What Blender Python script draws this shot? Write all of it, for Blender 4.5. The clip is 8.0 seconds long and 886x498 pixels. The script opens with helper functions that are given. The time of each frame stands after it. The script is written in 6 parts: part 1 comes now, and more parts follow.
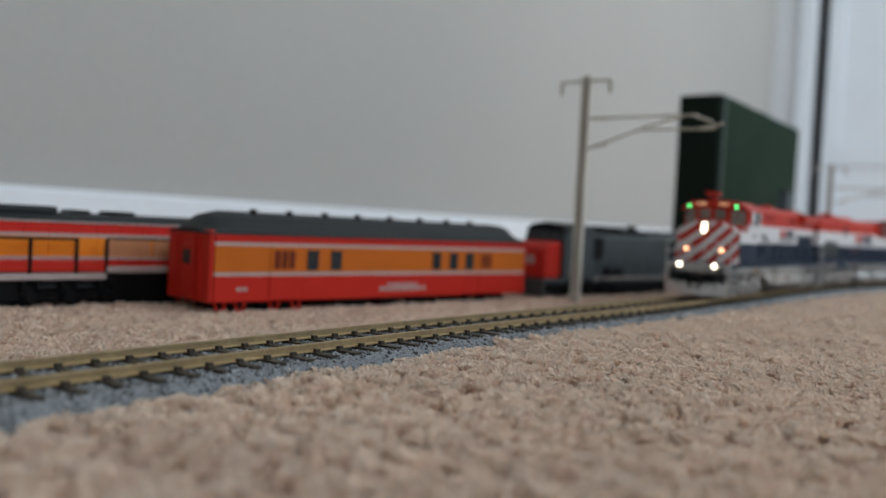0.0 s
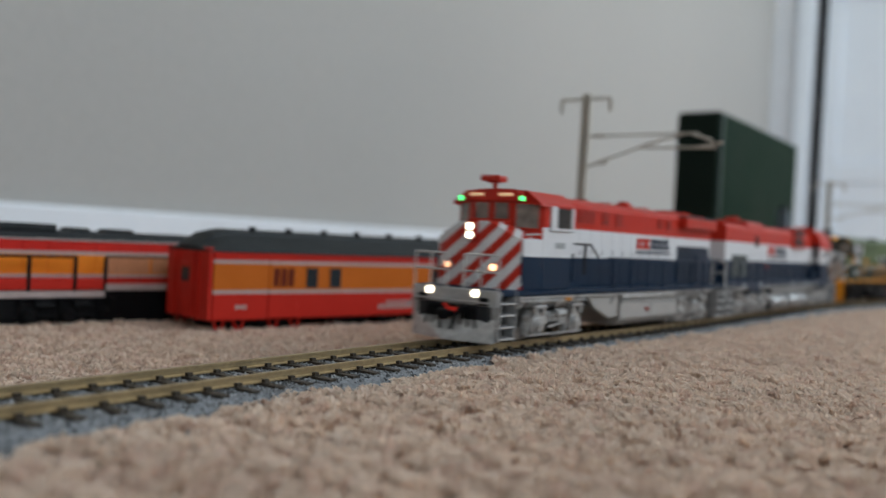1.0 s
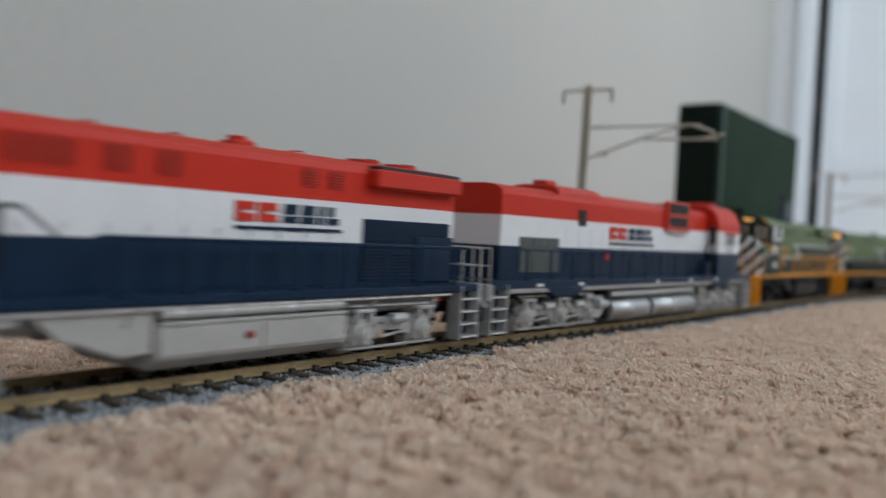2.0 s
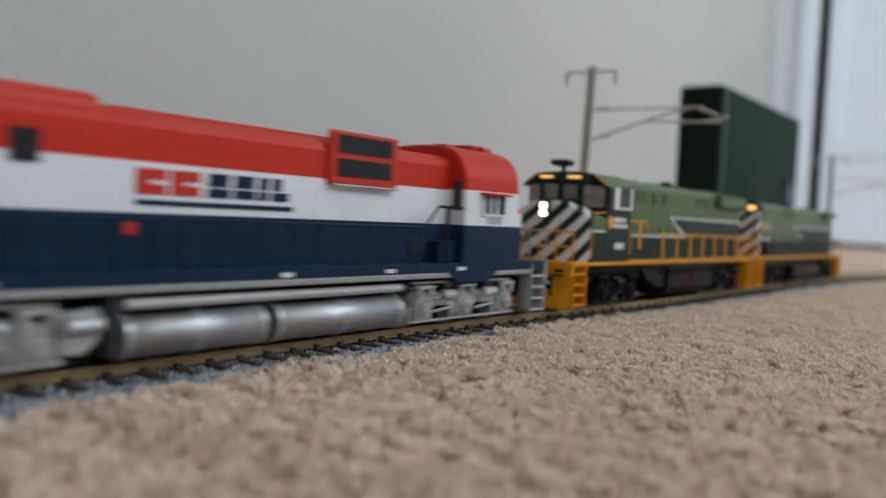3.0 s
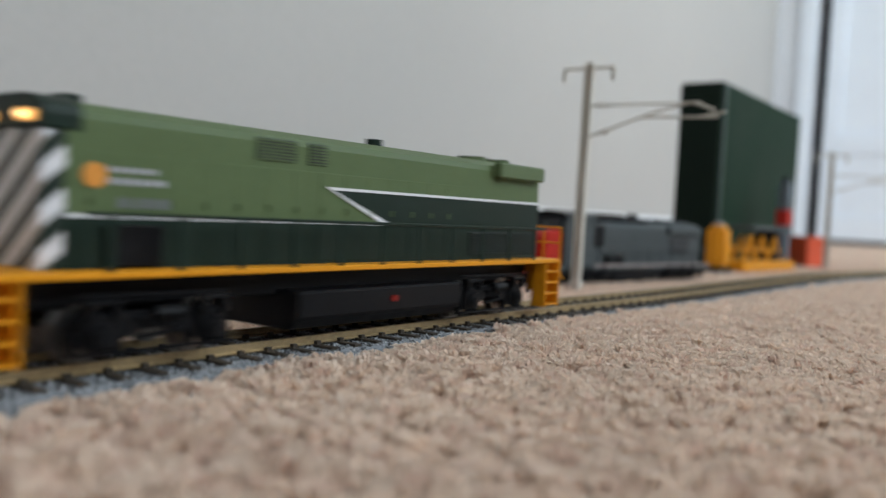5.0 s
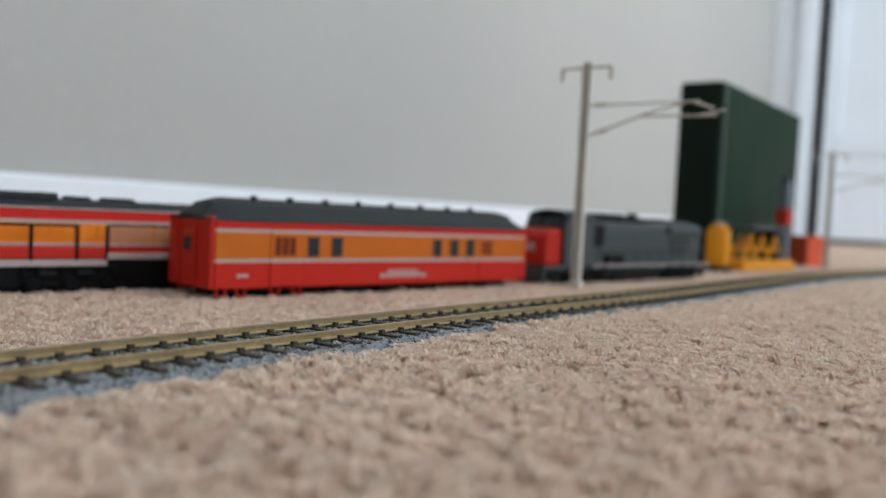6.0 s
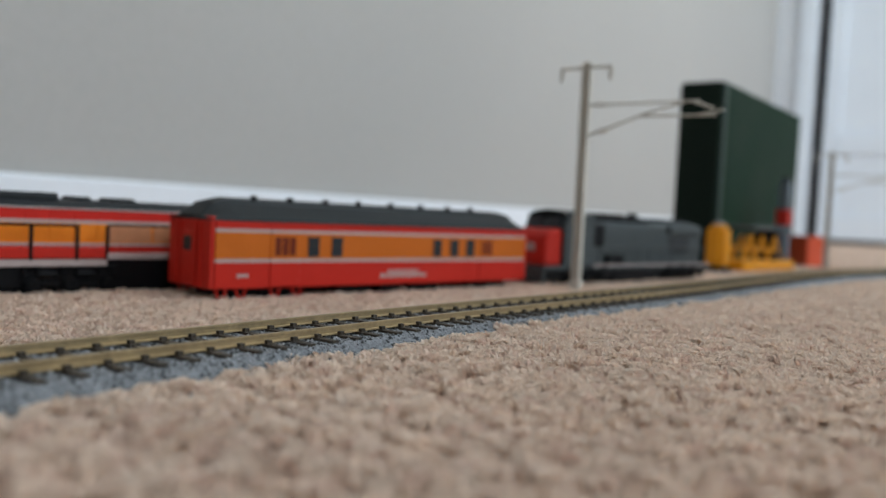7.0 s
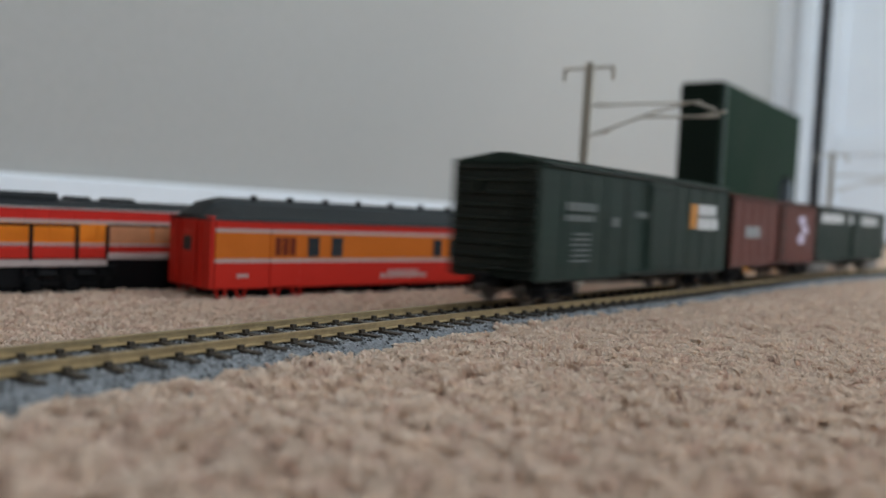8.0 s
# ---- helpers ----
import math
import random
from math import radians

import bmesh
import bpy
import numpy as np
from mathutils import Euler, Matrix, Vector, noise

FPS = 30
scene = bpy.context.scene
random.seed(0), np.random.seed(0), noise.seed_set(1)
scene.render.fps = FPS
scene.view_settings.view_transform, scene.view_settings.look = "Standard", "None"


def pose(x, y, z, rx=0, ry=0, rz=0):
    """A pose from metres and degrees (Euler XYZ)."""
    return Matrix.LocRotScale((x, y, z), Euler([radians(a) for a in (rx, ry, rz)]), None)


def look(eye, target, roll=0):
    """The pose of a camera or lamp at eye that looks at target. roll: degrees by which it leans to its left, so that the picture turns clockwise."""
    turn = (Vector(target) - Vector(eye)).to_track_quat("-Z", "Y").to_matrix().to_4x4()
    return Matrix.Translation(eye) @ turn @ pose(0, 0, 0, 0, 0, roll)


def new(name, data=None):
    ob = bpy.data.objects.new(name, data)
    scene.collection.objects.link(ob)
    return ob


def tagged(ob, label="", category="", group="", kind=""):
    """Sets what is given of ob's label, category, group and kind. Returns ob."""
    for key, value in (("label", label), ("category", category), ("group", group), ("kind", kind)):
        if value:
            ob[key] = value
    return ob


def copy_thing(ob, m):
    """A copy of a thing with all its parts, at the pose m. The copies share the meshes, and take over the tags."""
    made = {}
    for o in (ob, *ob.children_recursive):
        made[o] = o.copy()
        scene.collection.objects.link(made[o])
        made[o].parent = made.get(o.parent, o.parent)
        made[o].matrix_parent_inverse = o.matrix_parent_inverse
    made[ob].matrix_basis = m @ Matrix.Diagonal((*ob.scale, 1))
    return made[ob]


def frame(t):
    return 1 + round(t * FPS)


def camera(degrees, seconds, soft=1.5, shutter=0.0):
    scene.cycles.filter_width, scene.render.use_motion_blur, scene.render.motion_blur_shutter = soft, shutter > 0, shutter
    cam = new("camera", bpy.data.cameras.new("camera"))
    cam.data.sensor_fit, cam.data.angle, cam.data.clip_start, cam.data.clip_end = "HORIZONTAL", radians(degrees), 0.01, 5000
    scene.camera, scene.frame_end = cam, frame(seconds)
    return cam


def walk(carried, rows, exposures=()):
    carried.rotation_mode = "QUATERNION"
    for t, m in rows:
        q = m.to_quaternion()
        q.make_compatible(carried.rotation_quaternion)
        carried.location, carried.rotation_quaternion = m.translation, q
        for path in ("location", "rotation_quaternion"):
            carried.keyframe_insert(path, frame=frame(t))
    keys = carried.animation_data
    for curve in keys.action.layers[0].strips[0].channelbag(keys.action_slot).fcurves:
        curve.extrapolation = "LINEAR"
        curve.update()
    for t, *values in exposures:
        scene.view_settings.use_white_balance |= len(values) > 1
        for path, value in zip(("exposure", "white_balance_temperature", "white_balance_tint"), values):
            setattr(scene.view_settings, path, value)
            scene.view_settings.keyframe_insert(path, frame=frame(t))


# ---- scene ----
# The camera stands on the carpet beside the model railway and only nods a little.
cam = camera(55.82, 8.0, soft=1.3, shutter=0.42)
EYE_Z = 0.040
RAIL_Z = 0.009
cam.data.dof.use_dof = True
cam.data.dof.focus_distance = 0.225
cam.data.dof.aperture_fstop = 10.0


def nod(tilt, rise=0.0, turn=0.0):
    """Camera pose: tilt in degrees above the resting pitch, rise in metres."""
    return pose(0, 0, EYE_Z + rise, 0, 0, turn) @ pose(0, 0, 0, 90 - 2.56 + tilt) @ pose(0, 0, 0, 0, 0, ROLL)


ROLL = 2.97
walk(cam, [
    (0.0, nod(0.80, 0.0008)), (0.5, nod(1.27, 0.0011)), (0.8, nod(1.72, 0.0015)), (1.0, nod(1.88, 0.0017)), (1.5, nod(1.86, 0.0014)),
    (1.7, nod(1.78, 0.0013)), (2.2, nod(1.02, 0.0007)), (2.8, nod(0.34, 0.0002)), (3.0, nod(0.24, 0.0001)), (3.5, nod(0.12, 0.0001)),
    (4.0, nod(0.09)), (4.5, nod(0.06)), (6.0, nod(0.0)), (7.0, nod(0.0)), (8.0, nod(0.0)),
], exposures=[(0.0, -0.22), (1.0, -0.22), (1.5, -0.14), (3.0, -0.06), (3.5, 0.01), (4.0, 0.13), (4.5, 0.21), (5.8, 0.20), (6.5, 0.12), (7.0, 0.0), (7.5, -0.16), (8.0, -0.13)])

# ---- light ----
world = bpy.data.worlds.new("world")
scene.world = world
world.use_nodes = True
wn = world.node_tree
sky = wn.nodes.new("ShaderNodeTexSky")
sky.sky_type, sky.sun_disc = "NISHITA", False
sky.sun_elevation, sky.sun_rotation = radians(35), radians(120)
wn.links.new(sky.outputs[0], wn.nodes["Background"].inputs[0])
wn.nodes["Background"].inputs[1].default_value = 0.1
scene.view_settings.exposure = 0.0

# Room axes: along the back wall (A) and away from it into the room (B).
A_DIR, B_DIR = Vector((0.534, 0.845, 0)).normalized(), Vector((0.845, -0.534, 0)).normalized()
A_NEAR, A_FAR, B_WALL, B_FAR, ROOM_H = -1.8, 3.4, -0.689, 2.1, 2.4


def room(a, b, z):
    v = A_DIR * a + B_DIR * b
    return Vector((v.x, v.y, z))


def area(name, centre, target, sx, sy, power, colour):
    lamp = bpy.data.lights.new(name, "AREA")
    lamp.shape, lamp.size, lamp.size_y, lamp.energy, lamp.color = "RECTANGLE", sx, sy, power, colour
    ob = new(name, lamp)
    ob.matrix_world = look(centre, target)
    return ob


# The second row is an added fill for end faces, not a known window.
WINDOWS_AND_FILL = ((1.9, 2.4, 54), (-0.95, 1.1, 17))
WIN_Z0, WIN_Z1 = 0.9, 2.25
for win_a, win_w, power in WINDOWS_AND_FILL:
    mid = (WIN_Z0 + WIN_Z1) / 2
    area("window_light", room(win_a, B_FAR - 0.02, mid), room(win_a, B_FAR - 1.0, mid - 0.45), win_w, WIN_Z1 - WIN_Z0, power * 1.03, (0.79, 0.915, 1.0))


# ---- materials ----
def mat(name, colour, rough=0.5, metal=0.0, vary=0.12, scale=300, bump=0.0, bump_scale=None, fleck=None, fleck_at=0.62, fleck_soft=0.06, island=0.0, coat=0.0, detail=6, spot=60, spec=0.22, sheen=0.0):
    """A surface with two scales of colour variation, optional flecks of a second colour, roughness variation and relief."""
    m = bpy.data.materials.new(name)
    m.use_nodes = True
    t = m.node_tree
    b = t.nodes["Principled BSDF"]
    b.inputs["Metallic"].default_value = metal
    b.inputs["Coat Weight"].default_value = coat
    b.inputs["Specular IOR Level"].default_value = 0.5 if metal else spec
    b.inputs["Sheen Weight"].default_value = sheen
    b.inputs["Sheen Roughness"].default_value = 0.6
    tex = t.nodes.new("ShaderNodeTexCoord")

    def noisy(s, d=detail):
        n = t.nodes.new("ShaderNodeTexNoise")
        n.inputs["Scale"].default_value, n.inputs["Detail"].default_value = s, d
        t.links.new(tex.outputs["Object"], n.inputs["Vector"])
        return n.outputs["Fac"]

    def mathn(op, a, b_):
        n = t.nodes.new("ShaderNodeMath")
        n.operation = op
        for i, v in enumerate((a, b_)):
            if isinstance(v, (int, float)):
                n.inputs[i].default_value = v
            else:
                t.links.new(v, n.inputs[i])
        return n.outputs[0]

    fine, wide = noisy(scale), noisy(spot, 3)
    mixed = mathn("ADD", mathn("MULTIPLY", fine, 0.5), mathn("MULTIPLY", wide, 0.5))
    if island:
        g = t.nodes.new("ShaderNodeNewGeometry")
        mixed = mathn("ADD", mathn("MULTIPLY", mixed, 1 - island), mathn("MULTIPLY", g.outputs["Random Per Island"], island))
    ramp = t.nodes.new("ShaderNodeMapRange")
    ramp.inputs["From Min"].default_value, ramp.inputs["From Max"].default_value = 0.3, 0.7
    ramp.inputs["To Min"].default_value, ramp.inputs["To Max"].default_value = 1 - vary, 1 + vary
    t.links.new(mixed, ramp.inputs["Value"])
    mul = t.nodes.new("ShaderNodeVectorMath")
    mul.operation = "SCALE"
    mul.inputs[0].default_value = colour
    t.links.new(ramp.outputs[0], mul.inputs["Scale"])
    out = mul.outputs[0]
    if fleck:
        mx = t.nodes.new("ShaderNodeMix")
        mx.data_type = "RGBA"
        st = t.nodes.new("ShaderNodeMapRange")
        st.inputs["From Min"].default_value, st.inputs["From Max"].default_value = fleck_at, fleck_at + fleck_soft
        t.links.new(noisy(scale * 1.3, 2), st.inputs["Value"])
        t.links.new(st.outputs[0], mx.inputs["Factor"])
        t.links.new(out, mx.inputs["A"])
        mx.inputs["B"].default_value = (*fleck, 1)
        out = mx.outputs["Result"]
    t.links.new(out, b.inputs["Base Color"])
    rr = t.nodes.new("ShaderNodeMapRange")
    rr.inputs["To Min"].default_value, rr.inputs["To Max"].default_value = max(0.02, rough - 0.1), min(1, rough + 0.1)
    t.links.new(wide, rr.inputs["Value"])
    t.links.new(rr.outputs[0], b.inputs["Roughness"])
    if bump:
        bp = t.nodes.new("ShaderNodeBump")
        bp.inputs["Strength"].default_value, bp.inputs["Distance"].default_value = 0.6, bump
        t.links.new(noisy(bump_scale or scale), bp.inputs["Height"])
        t.links.new(bp.outputs[0], b.inputs["Normal"])
    return m


def glow(name, colour, power):
    m = bpy.data.materials.new(name)
    m.use_nodes = True
    b = m.node_tree.nodes["Principled BSDF"]
    b.inputs["Base Color"].default_value = (*colour, 1)
    b.inputs["Emission Color"].default_value = (*colour, 1)
    b.inputs["Emission Strength"].default_value = power
    return m


def clear(name, colour, rough=0.05):
    m = bpy.data.materials.new(name)
    m.use_nodes = True
    b = m.node_tree.nodes["Principled BSDF"]
    b.inputs["Base Color"].default_value = (*colour, 1)
    b.inputs["Roughness"].default_value = rough
    b.inputs["Transmission Weight"].default_value = 1.0
    b.inputs["IOR"].default_value = 1.3
    return m


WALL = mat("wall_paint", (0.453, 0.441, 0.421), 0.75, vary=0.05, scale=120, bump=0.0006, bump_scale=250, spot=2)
CEIL = mat("ceiling_paint", (0.8, 0.8, 0.78), 0.9, vary=0.03, scale=150, bump=0.001)
WHITE_TRIM = mat("white_trim_paint", (0.84, 0.87, 0.92), 0.4, vary=0.03, scale=90, spot=8)
CARPET_BASE = mat("carpet_backing", (0.85, 0.68, 0.56), 0.95, vary=0.14, scale=140, bump=0.0008, bump_scale=1500, spec=0.04, fleck=(0.68, 0.48, 0.38), fleck_at=0.5, fleck_soft=0.16)
CARPET = mat("carpet_pile", (0.94, 0.79, 0.665), 0.95, vary=0.10, scale=140, island=0.26, spot=40, spec=0.04, sheen=0.2, fleck=(0.88, 0.69, 0.575), fleck_at=0.5, fleck_soft=0.16)


def let_light_through(m, share):
    """Thin fibres: part of the light that falls on them goes on through."""
    t = m.node_tree
    b = t.nodes["Principled BSDF"]
    tr = t.nodes.new("ShaderNodeBsdfTranslucent")
    t.links.new(b.inputs["Base Color"].links[0].from_socket, tr.inputs["Color"])
    mx = t.nodes.new("ShaderNodeMixShader")
    mx.inputs[0].default_value = share
    t.links.new(b.outputs[0], mx.inputs[1])
    t.links.new(tr.outputs[0], mx.inputs[2])
    t.links.new(mx.outputs[0], t.nodes["Material Output"].inputs["Surface"])


let_light_through(CARPET, 0.42)
BALLAST = mat("grey_ballast", (0.24, 0.25, 0.265), 0.9, vary=0.5, scale=1100, bump=0.0012, bump_scale=1500, fleck=(0.05, 0.055, 0.062), fleck_at=0.6, spot=500)
GRAIN = mat("ballast_grains", (0.225, 0.23, 0.238), 0.85, vary=0.75, scale=900, island=0.85, spot=300)
RAIL = mat("nickel_rail", (0.42, 0.315, 0.175), 0.4, metal=0.55, vary=0.25, scale=700, bump=0.00005, spot=120)
TIE = mat("tie_plastic", (0.060, 0.047, 0.036), 0.55, vary=0.4, scale=1500, bump=0.0001, spot=400)


# ---- building helpers ----
def part(name, bm, material, parent=None, label="", smooth=False):
    me = bpy.data.meshes.new(name)
    bm.normal_update()
    bm.to_mesh(me)
    bm.free()
    if smooth:
        for p in me.polygons:
            p.use_smooth = True
    for m in (material if isinstance(material, (list, tuple)) else [material]):
        me.materials.append(m)
    ob = new(name, me)
    if parent:
        ob.parent = parent
    if label:
        ob["label"] = label
    return ob


def thing(name, label, category, group="", kind=""):
    return tagged(new(name), label, category, group, kind)


def box(bm, x0, x1, y0, y1, z0, z1, bevel=0.0, segs=1, m=None):
    r = bmesh.ops.create_cube(bm, size=1)
    vs = r["verts"]
    bmesh.ops.scale(bm, vec=(x1 - x0, y1 - y0, z1 - z0), verts=vs)
    bmesh.ops.translate(bm, vec=((x0 + x1) / 2, (y0 + y1) / 2, (z0 + z1) / 2), verts=vs)
    if bevel:
        es = list({e for v in vs for e in v.link_edges})
        r = bmesh.ops.bevel(bm, geom=es, offset=bevel, segments=segs, affect="EDGES", clamp_overlap=True)
        vs = list({v for f in r["faces"] for v in f.verts} | {v for v in vs if v.is_valid})
    if m is not None:
        bmesh.ops.transform(bm, matrix=m, verts=vs)
    return bm


def B(*a, **k):
    return box(bmesh.new(), *a, **k)


def prism(bm, profile, d0, d1, axis="x", bevel=0.0):
    """A profile (list of 2D points) swept along an axis: x takes (y, z), y takes (x, z), z takes (x, y)."""
    def at(p, d):
        return {"x": (d, p[0], p[1]), "y": (p[0], d, p[1]), "z": (p[0], p[1], d)}[axis]
    v0, v1 = [bm.verts.new(at(p, d0)) for p in profile], [bm.verts.new(at(p, d1)) for p in profile]
    n = len(profile)
    fs = [bm.faces.new((v0[i], v0[(i + 1) % n], v1[(i + 1) % n], v1[i])) for i in range(n)]
    fs += [bm.faces.new(v0[::-1]), bm.faces.new(v1)]
    bmesh.ops.recalc_face_normals(bm, faces=fs)
    if bevel:
        es = list({e for f in fs for e in f.edges})
        bmesh.ops.bevel(bm, geom=es, offset=bevel, segments=1, affect="EDGES", clamp_overlap=True)
    return bm


def P(profile, d0, d1, axis="x", bevel=0.0):
    return prism(bmesh.new(), profile, d0, d1, axis, bevel)


def tube(bm, p0, p1, r, n=8, r2=None):
    p0, p1 = Vector(p0), Vector(p1)
    d = p1 - p0
    m = Matrix.Translation((p0 + p1) / 2) @ d.to_track_quat("Z", "Y").to_matrix().to_4x4()
    bmesh.ops.create_cone(bm, cap_ends=True, segments=n, radius1=r, radius2=r if r2 is None else r2, depth=d.length, matrix=m)
    return bm


def T(*a, **k):
    return tube(bmesh.new(), *a, **k)


def ball(bm, c, r, sx=1, sy=1, sz=1, n=10):
    bmesh.ops.create_uvsphere(bm, u_segments=n, v_segments=max(4, n // 2), radius=r, matrix=Matrix.Translation(c) @ Matrix.Diagonal((sx, sy, sz, 1)))
    return bm


def smaller(ob, s):
    """Shrinks the meshes of a thing's parts from full size to model size."""
    done = set()
    for o in ob.children_recursive:
        if o.type == "MESH" and o.data.name not in done:
            done.add(o.data.name)
            o.data.transform(Matrix.Scale(s, 4))
        o.location = o.location * s
    return ob


# ---- the track's line ----
TH = radians(36.11)
TDIR, TNORM = Vector((math.sin(TH), math.cos(TH), 0)), Vector((-math.cos(TH), math.sin(TH), 0))
OFF = 0.1557
DEV_T = [-0.6,0.0,0.20,0.26,0.334,0.40,0.50,0.60,0.68,0.76,0.84,0.92]
DEV_E = [0,0,0,-0.002,-0.0055,-0.0075,-0.008,-0.009,-0.013,-0.022,-0.037,-0.058]


def smooth_line():
    """Centre line of the track, an oval round the camera, as points u metres along it; u = 0 beside the camera."""
    ts = np.arange(-1.5, 0.92, 0.002)
    es = np.interp(ts, DEV_T, DEV_E)
    kernel = np.hanning(61)
    kernel /= kernel.sum()
    es = np.convolve(np.pad(es, 30, mode="edge"), kernel, "valid")[: len(ts)][:-32]
    ts = ts[:-32]
    pts = [TDIR * t + TNORM * (OFF + e) for t, e in zip(ts, es)]
    d = (pts[-1] - pts[-2]).normalized()
    p = pts[-1].copy()
    turned = 0.0
    for k in range(2700):
        if turned < math.pi or k > 1750:
            d = Matrix.Rotation(-0.002 / 0.62, 3, "Z") @ d
            turned += 0.002 / 0.62
        p = p + d * 0.002
        pts.append(p.copy())
    pts = np.array([(v.x, v.y) for v in pts])
    seg = np.hypot(*np.diff(pts, axis=0).T)
    u = np.concatenate([[0], np.cumsum(seg)]) - 1.5
    return u, pts


LINE_U, LINE_P = smooth_line()


def on_track(u):
    return Vector((np.interp(u, LINE_U, LINE_P[:, 0]), np.interp(u, LINE_U, LINE_P[:, 1]), 0))


def track_dir(u):
    return (on_track(u + 0.003) - on_track(u - 0.003)).normalized()


# ---- room ----
def room_box(name, a0, a1, b0, b1, z0, z1, material, label, bevel=0.0):
    bm = B(a0, a1, b0, b1, z0, z1, bevel=bevel)
    m = Matrix(((A_DIR.x, B_DIR.x, 0, 0), (A_DIR.y, B_DIR.y, 0, 0), (0, 0, 1, 0), (0, 0, 0, 1)))
    bmesh.ops.transform(bm, matrix=m, verts=bm.verts)
    bmesh.ops.recalc_face_normals(bm, faces=bm.faces)
    return tagged(part(name, bm, material), label, kind="structure")


def build_room():
    t = 0.12
    room_box("wall_west", A_NEAR - t, A_FAR + t, B_WALL - t, B_WALL, -0.02, ROOM_H, WALL, "light grey painted wall behind the model trains")
    room_box("baseboard", A_NEAR, A_FAR - 0.1, B_WALL, B_WALL + 0.011, -0.01, 0.054, WHITE_TRIM, "white painted baseboard", 0.003)
    # Wall colour lightened to make up for the light this end misses.
    lit_wall_paint = mat("lightened_wall_paint", (0.80, 0.83, 0.88), 0.6, vary=0.04, scale=30, spot=6)
    # far wall with a doorway beside the corner
    d0, d1 = B_WALL + 0.143, B_WALL + 0.97
    room_box("wall_north", A_FAR, A_FAR + t, B_WALL, d0, -0.02, ROOM_H, lit_wall_paint, "grey end wall, its colour lightened to stand for light")
    room_box("wall_north", A_FAR, A_FAR + t, d1, B_FAR + t, -0.02, ROOM_H, lit_wall_paint, "grey end wall, its colour lightened to stand for light")
    room_box("wall_north", A_FAR, A_FAR + t, d0, d1, 2.05, ROOM_H, lit_wall_paint, "grey wall over the doorway, its colour lightened to stand for light")
    door_paint = mat("door_paint", (0.86, 0.92, 1.0), 0.4, vary=0.03, scale=40, spot=8)
    for c0, c1 in ((d0 - 0.055, d0), (d1, d1 + 0.055)):
        room_box("trim", A_FAR - 0.02, A_FAR - 0.001, c0, c1, -0.01, 2.10, door_paint, "white painted door casing", 0.004)
    door = room_box("door_1", A_FAR + 0.03, A_FAR + 0.060, d0 + 0.044, d1 - 0.003, 0.012, 2.04, door_paint, "white panelled door standing ajar in its frame", 0.002)
    for c0, c1, z0, z1 in ((d0 + 0.044, d0 + 0.10, 0.012, 2.04), (d1 - 0.11, d1 - 0.003, 0.012, 2.04), (d0 + 0.10, d1 - 0.11, 0.012, 0.10), (d0 + 0.10, d1 - 0.11, 0.33, 0.40), (d0 + 0.10, d1 - 0.11, 1.0, 1.12), (d0 + 0.10, d1 - 0.11, 1.9, 2.04)):
        rail = room_box("door_rail", A_FAR + 0.020, A_FAR + 0.031, c0, c1, z0, z1, door_paint, "", 0.003)
        rail.parent = door
        del rail["kind"]
    # Near-black sheet: the darkness in the door gap is put into its colour.
    room_box("wall_north", A_FAR + 0.5, A_FAR + 0.6, d0 - 0.4, d1 + 0.4, -0.02, ROOM_H, mat("painted_gap_dark", (0.004, 0.004, 0.005), 0.9), "near-black sheet standing for the unlit space behind the doorway")
    room_box("wall_south", A_NEAR - t, A_NEAR, B_WALL, B_FAR + t, -0.02, ROOM_H, WALL, "light grey painted wall")
    # window wall, with one more opening for the added fill lamp
    edges = [A_NEAR, *sorted(v for a, w, _ in WINDOWS_AND_FILL for v in (a - w / 2, a + w / 2)), A_FAR + t]
    for k, (a0, a1) in enumerate(zip(edges, edges[1:])):
        for z0, z1 in (((-0.02, ROOM_H),) if k % 2 == 0 else ((-0.02, WIN_Z0), (WIN_Z1, ROOM_H))):
            room_box("wall_east", a0, a1, B_FAR, B_FAR + t, z0, z1, WALL, "light grey painted window wall")
    room_box("ceiling", A_NEAR - t, A_FAR + t, B_WALL - t, B_FAR + t, ROOM_H, ROOM_H + 0.1, CEIL, "white ceiling")


build_room()


def carpet_level(x, y):
    """Height of the carpet's surface: it stands higher on the camera's side of the track."""
    lat = -math.cos(TH) * x + math.sin(TH) * y - OFF
    al = math.sin(TH) * x + math.cos(TH) * y
    lat = lat - np.interp(al, DEV_T, DEV_E)
    s = np.clip((lat + 0.016) / 0.034, 0, 1)
    near = 0.0037 * np.clip(1.25 - al / 0.9, 0.1, 1)
    return near * (1 - s * s * (3 - 2 * s)) - 0.0048 * s, lat


